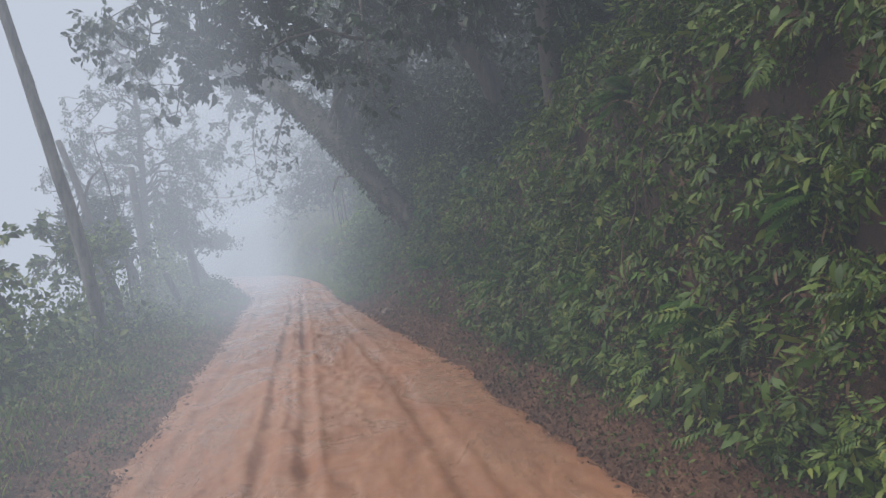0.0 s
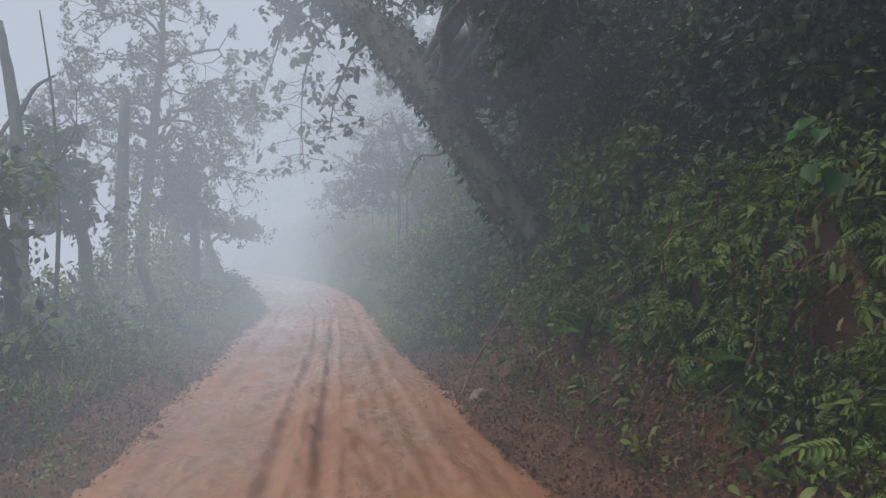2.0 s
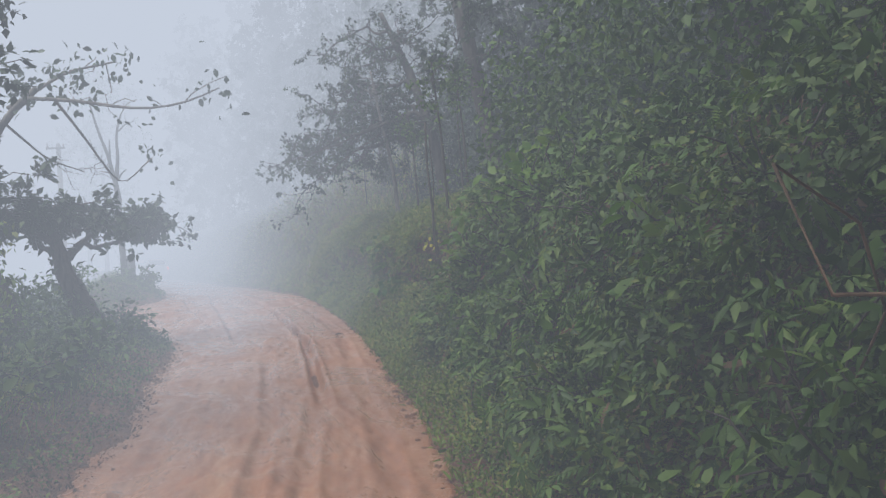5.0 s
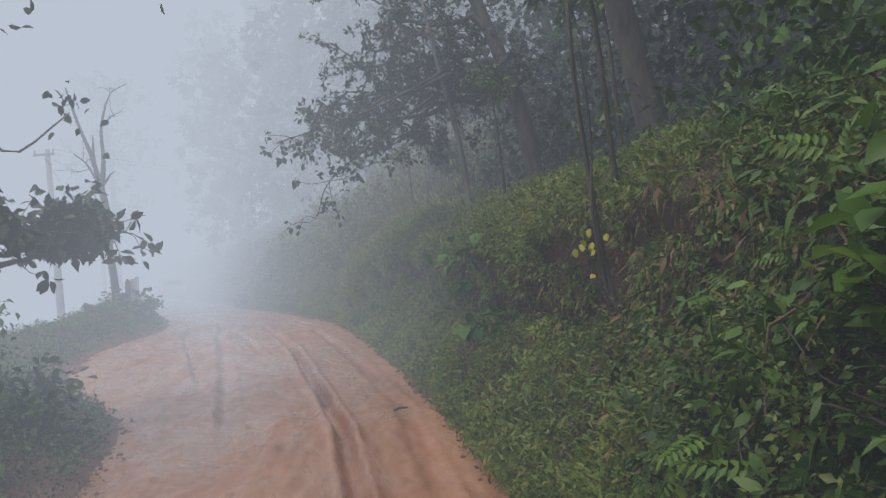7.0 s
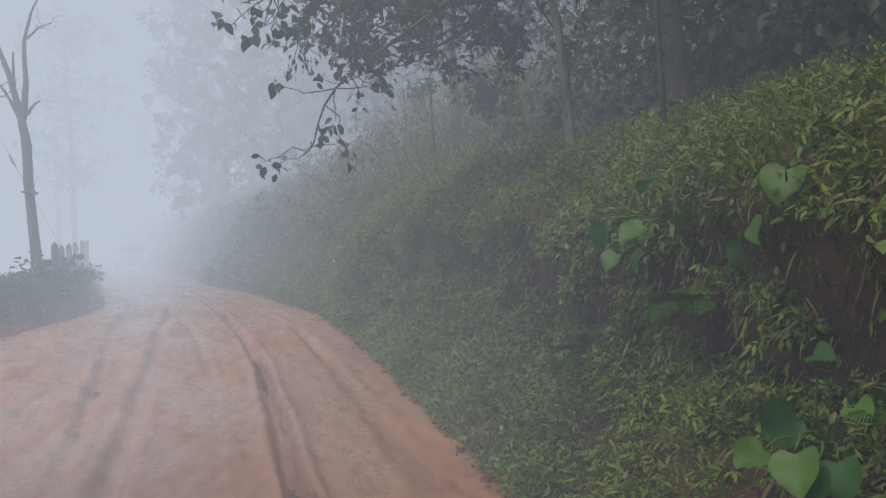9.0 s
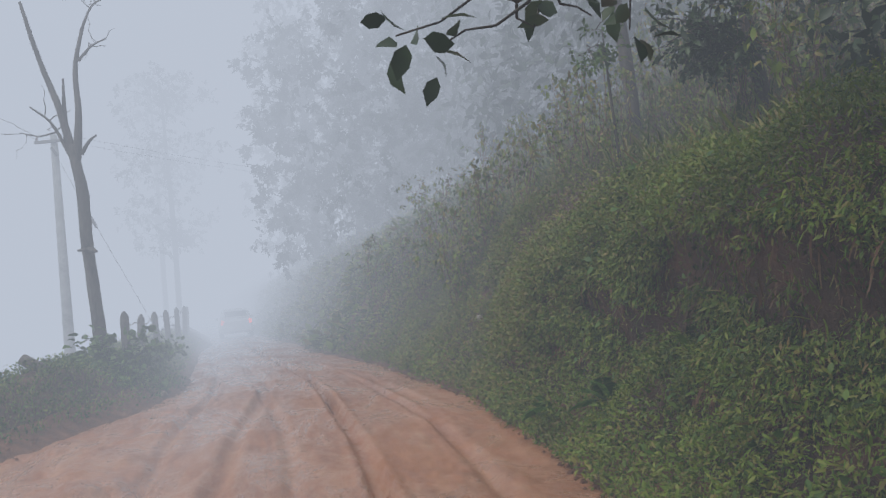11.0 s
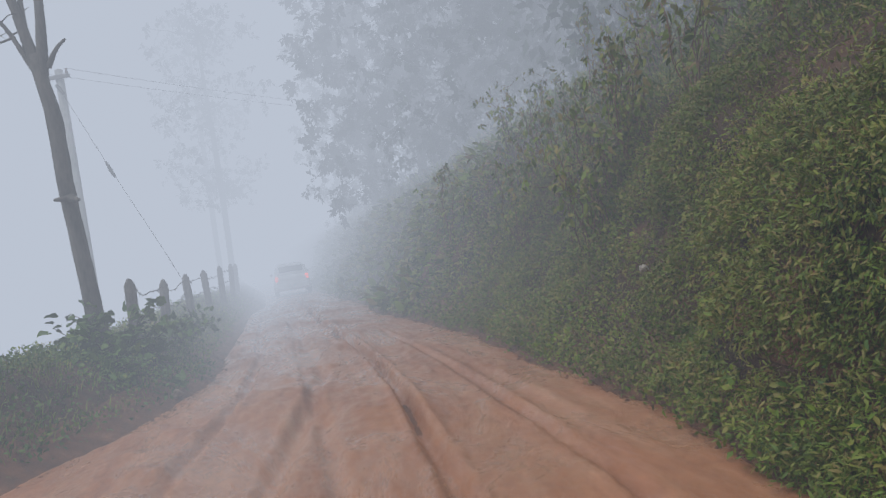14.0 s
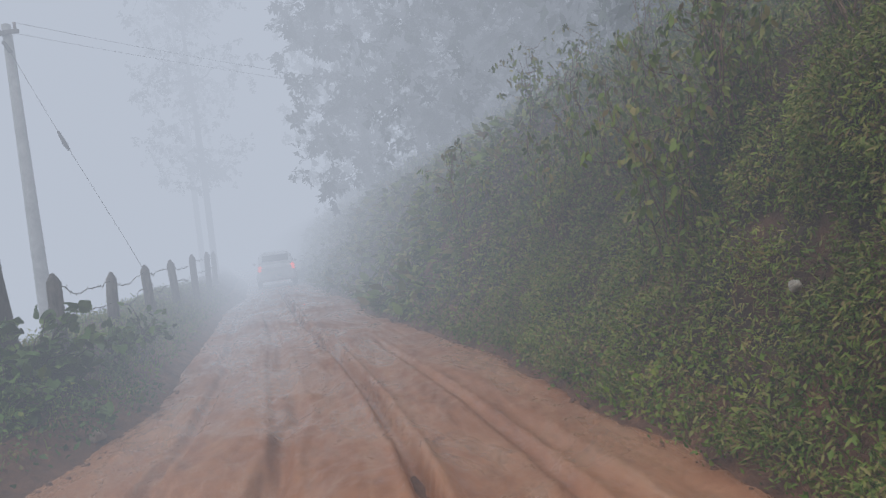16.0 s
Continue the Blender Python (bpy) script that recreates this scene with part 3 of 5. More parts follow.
def cover(name, label, y0, y1, s0, s1, per_m2, shape, mat, size, thick, seed, surface=bank, droop=0.35, up=0.55, holes=0.35, spread=0.8, width=1.0, low=None):
    """Leaves over a stretch of bank or verge, in clumps with dark gaps between."""
    g = np.random.default_rng(seed)
    n = int((y1 - y0) * (s1 - s0) * per_m2)
    y, s = g.uniform(y0, y1, n), g.uniform(s0, s1, n)
    clump = 0.6 * fnoise(y * 1.3, s * 1.3, seed) + 0.4 * vnoise(y * 3.5, s * 3.5, seed + 5)
    keep = g.random(n) < np.clip((clump - holes) * 5, 0.04, 1)
    if surface is bank and mat not in (DRY_LEAF, LITTER_LEAF):
        keep &= g.random(n) < crumbled(s, y)
    if low is not None:
        keep &= g.random(n) < np.interp(s, *low)
    y, s, clump = y[keep], s[keep], clump[keep]
    n = len(y)
    p, nn = surface(s, y), normal_of(surface, s, y)
    lift = thick * np.clip(clump * 1.6 - 0.3, 0.1, 1.2) * g.random(n) ** 0.6
    p = p + nn * lift[:, None] + g.normal(0, 0.03, (n, 3))
    wild = g.normal(0, 1, (n, 3))
    ahead = nn * 0.55 + wild * spread * 0.6 + np.array([0, 0, -droop])
    face = nn * 0.45 + np.array([0, 0, up]) + g.normal(0, 0.45, (n, 3))
    lv = Leaves()
    lv.add(shape, p, ahead, face, size[0] + (size[1] - size[0]) * g.random(n) ** 1.8, width * g.uniform(0.75, 1.2, n))
    ob = new(name, lv.mesh(name, mat))
    return tagged(ob, label, "undergrowth", kind="stuff")


def stand(name, label, y0, y1, s0, s1, per_m2, mat, size, seed, surface=bank, lean=0.5, shape=BLADE, holes=0.3):
    """Grass blades that stand and arch over."""
    g = np.random.default_rng(seed)
    n = int((y1 - y0) * (s1 - s0) * per_m2)
    y, s = g.uniform(y0, y1, n), g.uniform(s0, s1, n)
    clump = 0.5 * fnoise(y * 1.6, s * 1.6, seed) + 0.5 * vnoise(y * 5, s * 5, seed + 3)
    keep = g.random(n) < np.clip((clump - holes) * 5, 0, 1)
    y, s, clump = y[keep], s[keep], clump[keep]
    n = len(y)
    p, nn = surface(s, y), normal_of(surface, s, y)
    a = g.uniform(0, 2 * np.pi, n)
    flat = np.stack([np.cos(a), np.sin(a), 0 * a], -1)
    ahead = np.array([0, 0, 0.75]) + nn * 0.35 + flat * lean
    face = np.array([0, 0, 0.7]) - flat * 0.5
    lv = Leaves()
    lv.add(shape, p - nn * 0.02, ahead, face, g.uniform(*size, n) * (0.6 + 0.7 * clump), g.uniform(0.8, 1.3, n))
    return tagged(new(name, lv.mesh(name, mat)), label, "grass", kind="stuff")


# steep cut by the start
cover("bank_undergrowth", "dense dark green creeping plants covering the steep earth bank", 2, 12.5, 0.5, 4.1, 1300, KITE, BANK_LEAF, (0.025, 0.06), 0.3, 101, low=([.5, 1.0, 1.7], [.2, .6, 1]), holes=0.2, width=1.1)
cover("bank_undergrowth", "dense dark green creeping plants covering the steep earth bank", 12.5, 21.5, 0.5, 4.1, 1100, KITE, BANK_LEAF, (0.03, 0.07), 0.3, 102, holes=0.27, width=1.1)
cover("bank_undergrowth", "drooping clusters of green leaves on the bank", 2, 22, 0.6, 4.1, 150, CLUSTER, BANK_LEAF, (0.09, 0.19), 0.45, 104, holes=0.3, droop=0.8)
cover("bank_undergrowth", "feathery compound leaves among the plants on the bank", 2, 22, 0.7, 4.1, 34, PINNATE, BANK_LEAF, (0.14, 0.28), 0.5, 108, holes=0.38, droop=0.5)
cover("bank_undergrowth", "dead brown leaves and stems caught in the plants on the bank", 2, 21.5, 0.7, 4.0, 130, LANCE, DRY_LEAF, (0.05, 0.14), 0.28, 106, droop=1.0, holes=0.3)
cover("bank_undergrowth", "narrow-leaved weeds mixed into the plants on the bank", 2, 24, 0.6, 4.1, 260, LANCE, BANK_LEAF, (0.08, 0.17), 0.42, 103, droop=0.6, width=1.4)
cover("bank_undergrowth", "bright young sprigs among the plants on the bank", 2, 22, 0.9, 4.1, 16, CLUSTER, BRIGHT_LEAF, (0.08, 0.17), 0.46, 105, holes=0.42)
cover("bank_top_growth", "tangled growth over the top of the bank", -2, 24, 3.9, 8.5, 170, KITE, BANK_LEAF, (0.09, 0.18), 0.9, 107)
cover("dead_leaf_litter", "brown dead leaves and twigs along the foot of the bank", 2, 24, -0.1, 1.9, 2400, KITE, LITTER_LEAF, (0.012, 0.05), 0.05, 109, holes=0.12, droop=0.2)
cover("bank_foot_weeds", "small weeds along the foot of the bank", 2, 24, 0.1, 1.1, 600, KITE, BANK_LEAF, (0.025, 0.06), 0.14, 110, holes=0.4)
# shrubby stretch
cover("bank_undergrowth", "leafy shrubs and weeds covering the bank", 21, 32.8, 0.5, 4.0, 1400, KITE, BANK_LEAF, (0.025, 0.07), 0.7, 111, holes=0.46, low=([.5, .9, 1.3], [.3, .8, 1]))
cover("bank_undergrowth", "dark low leaves under the shrubs on the bank", 21, 33.5, 0.3, 4.0, 800, KITE, BANK_LEAF, (0.04, 0.085), 0.12, 112, holes=0.05, width=1.3, droop=0.6)
cover("bank_undergrowth", "long-leaved shrubs leaning out from the bank", 22, 32.4, 0.7, 4.0, 380, LANCE, SHRUB_LEAF, (0.05, 0.14), 0.85, 113, holes=0.42, width=1.8, droop=0.5)
cover("bank_undergrowth", "scattered broad pale leaves among the shrubs on the bank", 22, 32.5, 1.0, 4.0, 12, OVATE, SHRUB_LEAF, (0.08, 0.16), 0.75, 114, width=1.25, holes=0.2, droop=0.2)
cover("bank_undergrowth", "brown dead stems and leaves in the shrubs on the bank", 22, 35, 0.6, 4.0, 130, LANCE, DRY_LEAF, (0.06, 0.16), 0.35, 116, droop=1.0, holes=0.3)
cover("bank_undergrowth", "low weeds at the foot of the bank", 22, 36, 0.0, 1.7, 1900, KITE, GRASS_LEAF, (0.02, 0.055), 0.3, 115, holes=0.25)
cover("bank_foot_weeds", "leafy weeds crowding the edge of the track below the bank", 22, 36, -0.05, 1.2, 700, LANCE, GRASS_LEAF, (0.04, 0.11), 0.42, 118, holes=0.25, droop=0.1)
cover("bank_foot_weeds", "soft weeds crowding the edge of the track below the bank", 36, 60, -0.05, 0.8, 420, KITE, GRASS_LEAF, (0.035, 0.08), 0.28, 119, holes=0.35, droop=0.1)
cover("bank_top_growth", "tangled growth over the top of the bank", 24, 36, 3.8, 8.5, 150, KITE, SHRUB_LEAF, (0.09, 0.18), 0.9, 117)
cover("bank_undergrowth", "sprays of long drooping leaves on the shrubs of the bank", 22, 33, 0.7, 4.0, 90, CLUSTER, SHRUB_LEAF, (0.12, 0.24), 0.8, 120, holes=0.36, droop=0.6)
cover("bank_undergrowth", "feathery compound leaves among the shrubs", 22, 33, 0.5, 3.6, 18, PINNATE, BRIGHT_LEAF, (0.16, 0.3), 0.7, 124, holes=0.4)
# grassy cut
cover("bank_grass", "yellow-green creeping grass on the lip of the bank", 32, 50, 2.6, 6.2, 2500, LANCE, GRASS_LEAF, (0.03, 0.08), 0.3, 121, width=1.0, holes=0.3)
cover("bank_grass", "creeping grass and low weeds on the lower bank", 32, 50, -0.05, 1.7, 3000, LANCE, GRASS_LEAF, (0.03, 0.075), 0.28, 123, width=1.1, holes=0.3)
cover("bank_undergrowth", "dark weeds on the undercut face of the bank", 32, 50, 1.3, 3.0, 2400, KITE, BANK_LEAF, (0.03, 0.075), 0.2, 125, width=0.7, holes=0.12, droop=0.8)
cover("bank_grass", "dry and green grass hanging over the undercut face of the bank", 32, 50, 1.2, 3.2, 500, BLADE, DULL_GRASS, (0.07, 0.17), 0.14, 128, droop=1.0, holes=0.2, width=1.1)
cover("bank_grass", "fine green and brown grass clinging to the undercut face", 32, 50, 1.2, 3.0, 1000, LANCE, DULL_GRASS, (0.03, 0.08), 0.22, 130, droop=0.8, holes=0.3)
cover("hanging_roots", "dry brown roots and stems hanging from the undercut bank", 33.5, 50, 1.2, 2.9, 340, BLADE, DRY_LEAF, (0.10, 0.26), 0.10, 127, droop=1.5, holes=0.35)
cover("bank_undergrowth", "small leafy sprigs scattered through the grassy bank", 32, 50, 0.2, 5.0, 70, CLUSTER, GRASS_LEAF, (0.06, 0.13), 0.25, 126, holes=0.36)
cover("bank_undergrowth", "broad-leaved weeds scattered over the grassy bank", 32, 50, 0.4, 5.0, 30, OVATE, SHRUB_LEAF, (0.05, 0.11), 0.3, 129)
# open hillside
cover("hillside_grass", "olive grass and weeds matted over the steep hillside", 49, 60, 0.1, 3.6, 3300, LANCE, DULL_GRASS, (0.035, 0.078), 0.3, 131, width=1.05, holes=0.28)
cover("hillside_grass", "olive grass and weeds higher on the steep hillside", 49, 63, 3.6, 7, 800, LANCE, DULL_GRASS, (0.05, 0.11), 0.26, 132, width=1.2, holes=0.22)
cover("hillside_grass", "olive grass at the foot of the hillside farther on", 60, 66, 0.1, 3.6, 500, LANCE, DULL_GRASS, (0.07, 0.14), 0.25, 134, width=1.3, holes=0.22)
cover("hillside_grass", "fresh green grass in clumps on the hillside", 47, 62, 0.2, 7.0, 420, LANCE, GRASS_LEAF, (0.04, 0.085), 0.26, 133, width=1.0, holes=0.42)
cover("hillside_grass", "small leafy sprigs through the hillside grass", 49, 62, 0.2, 5.0, 40, CLUSTER, DULL_GRASS, (0.05, 0.1), 0.25, 140, holes=0.36)
cover("hillside_grass", "low weeds along the foot of the hillside", 49, 63, 0.1, 2.2, 500, KITE, DULL_GRASS, (0.015, 0.04), 0.2, 135)
cover("hillside_grass", "grass on the hillside farther along the track", 63, 96, 0.1, 12, 75, LANCE, DULL_GRASS, (0.2, 0.4), 0.4, 137, width=2.0)
cover("hillside_grass", "rough growth high on the hillside", 48, 66, 6.5, 16, 110, KITE, DULL_GRASS, (0.12, 0.25), 0.5, 139)
stand("hillside_grass", "tufts of long grass standing on the hillside", 48, 62, 0.4, 5.0, 130, DULL_GRASS, (0.10, 0.26), 136, holes=0.38, lean=0.8)
stand("hillside_grass", "long pale grass along the crest of the hillside", 48, 66, 4.5, 9.0, 110, DULL_GRASS, (0.25, 0.6), 138, holes=0.3, lean=0.6)
stand("bank_grass", "long grass blades arching from the lip of the bank", 34, 50, 2.8, 6.0, 130, GRASS_LEAF, (0.12, 0.3), 122, holes=0.35, lean=0.7)
# left verge
cover("verge_plants", "shaded weeds and ferns on the verge", 2, 34, 0.8, 3.6, 330, KITE, BANK_LEAF, (0.04, 0.10), 0.3, 141, surface=verge, low=([.8, 1.5], [.25, 1]))
stand("verge_grass", "grass on the verge below the trees", 2, 40, 0.6, 3.4, 140, GRASS_LEAF, (0.10, 0.28), 143, surface=verge)
cover("dead_leaf_litter", "brown leaves and clods along the edge of the verge", 4, 36, -0.1, 1.3, 1500, KITE, LITTER_LEAF, (0.012, 0.05), 0.03, 145, surface=verge, droop=0.1, holes=0.2)
cover("verge_plants", "small weeds along the edge of the verge", 4, 40, 0.1, 1.3, 800, KITE, BANK_LEAF, (0.025, 0.065), 0.16, 146, surface=verge, holes=0.36)
cover("verge_plants", "weeds on the verge beside the wide bend", 32, 58, 0.1, 4, 420, KITE, SHRUB_LEAF, (0.04, 0.09), 0.25, 147, surface=verge)
stand("verge_grass", "long grass on the verge along the fence", 40, 75, 0.25, 3.0, 260, GRASS_LEAF, (0.07, 0.2), 149, surface=verge)
cover("verge_plants", "low weeds among the grass along the fence", 52, 75, 0.2, 3.2, 220, KITE, GRASS_LEAF, (0.04, 0.09), 0.2, 151, surface=verge)

def thicket(name, label, y0, y1, a0, a1, tall, n, mat, size, seed, surface, droop=.45, shape=KITE):
    """A tangle of leaves that stands up from the slope in clumps of differing height."""
    g = np.random.default_rng(seed)
    y, s = g.uniform(y0, y1, n), g.uniform(a0, a1, n)
    top = tall * np.clip(1.9 * fnoise(y * .55, s * .7, seed) - .35, .08, 1.1)
    p = surface(s, y) + np.stack([g.normal(0, .1, n), g.normal(0, .1, n), top * g.random(n) ** .75], -1)
    lv = Leaves()
    lv.add(shape, p, g.normal(0, .6, (n, 3)) + np.array([-.25 if surface is bank else .25, -.2, -droop]), g.normal(0, .5, (n, 3)) + np.array([0, 0, .75]), g.uniform(*size, n), g.uniform(.75, 1.2, n))
    return tagged(new(name, lv.mesh(name, mat)), label, "thicket", kind="stuff")


# thickets in CANOPY_LEAF: its dark leaf colour also stands in for deep forest shade
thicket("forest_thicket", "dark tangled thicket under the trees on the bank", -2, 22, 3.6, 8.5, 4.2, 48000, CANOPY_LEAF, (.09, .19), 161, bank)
thicket("forest_thicket", "dark leafy thicket behind the shrubs on the bank", 21, 34, 3.4, 8.5, 3.6, 60000, SHRUB_LEAF, (.05, .14), 163, bank)
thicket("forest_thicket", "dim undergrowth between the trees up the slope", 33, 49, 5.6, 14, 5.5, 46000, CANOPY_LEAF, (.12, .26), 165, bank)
thicket("forest_thicket", "creepers and leaves hanging about the foot of the leaning tree", 16.5, 21.8, 2.5, 4.4, 2.4, 12000, BANK_LEAF, (.06, .14), 171, bank)
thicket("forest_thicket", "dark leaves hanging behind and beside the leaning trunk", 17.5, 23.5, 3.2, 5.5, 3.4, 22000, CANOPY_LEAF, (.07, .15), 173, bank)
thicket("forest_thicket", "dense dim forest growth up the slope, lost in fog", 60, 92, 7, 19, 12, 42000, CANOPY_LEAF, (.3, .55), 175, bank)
thicket("forest_thicket", "dark-coloured leaves standing in for shade behind the mound", 8, 18, 3.5, 5.5, 2.6, 22000, CANOPY_LEAF, (.07, .16), 177, bank)
thicket("verge_thicket", "dense hazy thicket of bushes behind the verge trees", 6, 34.5, 1.9, 5.0, 2.4, 28000, BANK_LEAF, (.08, .17), 167, verge)
thicket("verge_thicket", "low bushes falling away below the bend", 34, 41, 1.2, 5.0, 1.2, 9000, SHRUB_LEAF, (.08, .15), 169, verge)


# ---- trees ----
def inside(g, c, r, n, shell=0.5):
    d = unit(g.normal(0, 1, (n, 3)))
    return np.asarray(c, float) + d * (g.random(n) ** shell)[:, None] * np.asarray(r, float)


def leafy_tree(name, label, way, radii, blobs, seed, leaf=(0.10, 0.17), per_tip=16, bark=BARK, leafmat=CANOPY_LEAF, shape=KITE, droop=0.35, category="tree", limb_r=0.05, from_part=0.45, spread=0.42, trunk_label="", clothed=0, group="", twigs=True):
    """A tree: a bent trunk, limbs out to clusters within its crown's masses, and leaves on the twigs."""
    g = np.random.default_rng(seed)
    trunk = smooth_way(way, max(10, 5 * len(way)))
    rad = np.interp(np.linspace(0, 1, len(trunk)), np.linspace(0, 1, len(radii)), radii)
    root = thing(name, label, category, group)
    tb = Tubes()
    tb.add(trunk, rad, 10, 0.18)
    part("trunk", tb.mesh("trunk", bark), root, trunk_label)
    lv = Leaves()
    for c, r, n in blobs:
        goals = inside(g, c, r, n)
        lead = max(2, n // 7)
        limbs = Tubes()
        ways = []
        ok = trunk[int(len(trunk) * from_part):]
        okr = rad[int(len(trunk) * from_part):]
        for k, goal in enumerate(goals):
            if k < lead or not ways:
                d = np.linalg.norm(ok - goal, axis=1) + g.random(len(ok)) * 0.4
                i = int(np.argmin(d + np.maximum(0, ok[:, 2] - goal[2]) * 1.2))
                w = bent(ok[i], goal, 9, 0.10 * np.linalg.norm(goal - ok[i]), 0.5)
                limbs.add(w, np.linspace(min(limb_r * 1.3, okr[i] * 0.7), limb_r * 0.25, 9), 6 if twigs else 4, 0.2)
                ways.append(w)
            else:
                allp = np.concatenate([w[3:] for w in ways])
                i = int(np.argmin(np.linalg.norm(allp - goal, axis=1)))
                w = bent(allp[i], goal, 6, 0.05, 0.5)
                limbs.add(w, np.linspace(limb_r * 0.4, limb_r * 0.12, 6), 5 if twigs else 3)
            tw = g.integers(3, 6)
            tips = goal + unit(g.normal(0, 1, (tw, 3)) + np.array([0, 0, -0.25])) * g.uniform(0.4, 1.0, (tw, 1)) * spread
            for tip in tips:
                w2 = bent(goal, tip, 4, 0.0, 0.4)
                if twigs:
                    limbs.add(w2, np.linspace(limb_r * 0.13, limb_r * 0.06, 4), 4)
                u = g.random(per_tip) ** 0.6
                p = goal + (tip - goal) * u[:, None] + g.normal(0, 0.035, (per_tip, 3))
                out = unit(tip - goal)
                ahead = out * 0.5 + g.normal(0, 0.65, (per_tip, 3)) + np.array([0, 0, -droop])
                face = np.array([0, 0, 0.8]) + g.normal(0, 0.5, (per_tip, 3))
                lv.add(shape, p, ahead, face, g.uniform(*leaf, per_tip), g.uniform(0.8, 1.15, per_tip))
        part("branchwork", limbs.mesh("branchwork", bark), root)
    if clothed:
        i = g.integers(0, len(trunk), clothed)
        out = unit(g.normal(0, 1, (clothed, 3)))
        p = trunk[i] + out * (rad[i] * 1.05)[:, None] + g.normal(0, 0.04, (clothed, 3))
        lv.add(shape, p, out + np.array([0, 0, -0.5]) + g.normal(0, .3, (clothed, 3)), out + np.array([0, 0, .6]), g.uniform(leaf[0] * .7, leaf[1], clothed))
    if lv.n:
        part("crown", lv.mesh("crown", leafmat), root)
    return root


def bare_tree(name, label, trunk_way, radii, branches, seed, bark=GREY_BARK):
    """A dead or leafless tree: trunk and branches, each a way with its first radius."""
    g = np.random.default_rng(seed)
    root = thing(name, label, "tree")
    tb = Tubes()
    way = smooth_way(trunk_way, 20)
    tb.add(way, np.interp(np.linspace(0, 1, 20), np.linspace(0, 1, len(radii)), radii), 10, 0.22)
    part("trunk", tb.mesh("trunk", bark), root)
    for b, r in branches:
        t2 = Tubes()
        bw = smooth_way(b, 12)
        t2.add(bw, np.linspace(r, r * 0.35, 12), 7, 0.2)
        if r < 0.05:
            for _ in range(4):
                i = g.integers(5, 11)
                t2.add(bent(bw[i], bw[i] + g.normal(0, 0.28, 3), 5, 0, .6), np.linspace(r * .3, r * .12, 5), 4)
        part("branch", t2.mesh("branch", bark), root)
    return root


# left side by the start
leafy_tree("slender_tree", "slender grey tree leaning over the shaded verge", [(-3.6, 15.4, .1), (-3.75, 15.3, 2.2), (-4.15, 15.2, 4.6), (-4.6, 15.1, 7.2), (-5.0, 15.0, 9.5)], [.13, .11, .10, .08, .05], [((-5.0, 15.5, 9.2), (1.6, 1.6, 1.1), 12)], 201, bark=GREY_BARK)
bare_tree("broken_tree", "broken dead tree with bare drooping branches on the verge", [(-4.6, 20.4, 0), (-4.75, 20.6, 1.6), (-5.0, 20.95, 3.4), (-5.2, 21.1, 4.1), (-5.5, 21.3, 5.0)], [.15, .13, .11, .09, .07], [
    ([(-5.0, 20.95, 3.5), (-4.8, 21, 4.0), (-4.55, 21.1, 4.2)], .05), ([(-4.9, 20.8, 2.7), (-5.3, 20.7, 3.1), (-5.9, 20.6, 3.2)], .04), ([(-5.05, 21, 3.6), (-5.3, 20.7, 2.9), (-5.8, 20.5, 2.0)], .035), ([(-5.0, 20.9, 3.3), (-5.1, 20.5, 2.6), (-5.25, 20.3, 1.9)], .03), ([(-4.9, 20.8, 2.9), (-5.5, 20.6, 2.3), (-6.2, 20.4, 1.8)], .03)], 203, BARK)
bare_tree("dead_sapling", "thin bare sapling leaning beside the broken tree", [(-4.0, 20, .2), (-4.05, 20.1, 2.0), (-4.2, 20.1, 3.6), (-4.45, 20.1, 4.9)], [.035, .03, .02, .01], [([(-4.1, 20.1, 2.8), (-3.9, 20.2, 3.3), (-3.95, 20.2, 3.9)], .015)], 205, BARK)
leafy_tree("creeper_clad_tree", "broken-off dark trunk clothed in creepers", [(-4.55, 25.2, -.1), (-4.6, 25.3, 2), (-4.7, 25.5, 4.65)], [.16, .14, .11], [], 207, clothed=420, leaf=(.06, .12), leafmat=BANK_LEAF)
leafy_tree("verge_tree", "round-crowned broadleaf tree on the verge, pale in fog", [(-5.7, 31.6, -.2), (-5.6, 31.4, 2.4), (-5.4, 31.0, 4.6), (-5.2, 30.8, 7.4), (-5.3, 30.6, 9.2)], [.19, .16, .13, .08, .04], [((-5.4, 30.4, 6.6), (2.6, 2.6, 2.3), 95), ((-3.4, 29.6, 5.0), (1.1, 1.4, 1.2), 46), ((-7.2, 31, 5.2), (1.6, 1.6, 1.1), 46), ((-5.6, 31, 9.4), (1.6, 1.8, 1.2), 40), ((-5.0, 30.5, 3.6), (1.6, 1.6, 1.0), 46)], 209, leaf=(.075, .13), per_tip=16, spread=.5)
leafy_tree("verge_tree", "forked tree with a thin crown on the verge", [(-3.7, 28.9, .2), (-3.75, 29, 1.5), (-4.0, 29.2, 3.0), (-4.2, 29.4, 4.6)], [.12, .11, .08, .04], [((-3.9, 29.2, 3.2), (1.2, 1.2, 1.1), 50)], 211, leaf=(.09, .15))
leafy_tree("verge_tree", "small dark tree among the verge thicket", [(-4.3, 22.4, .1), (-4.4, 22.5, 1.6), (-4.9, 22.6, 3.0)], [.13, .11, .05], [((-5.0, 22.5, 2.8), (1.2, 1.6, .9), 44)], 213, leaf=(.10, .18), clothed=150)
leafy_tree("verge_tree", "small dark tree among the verge thicket", [(-3.9, 18.4, .1), (-4.0, 18.4, 1.3), (-4.3, 18.4, 2.4)], [.10, .09, .05], [((-4.6, 18.2, 2.3), (1.2, 1.8, .7), 26)], 215, leaf=(.12, .2), leafmat=BANK_LEAF)
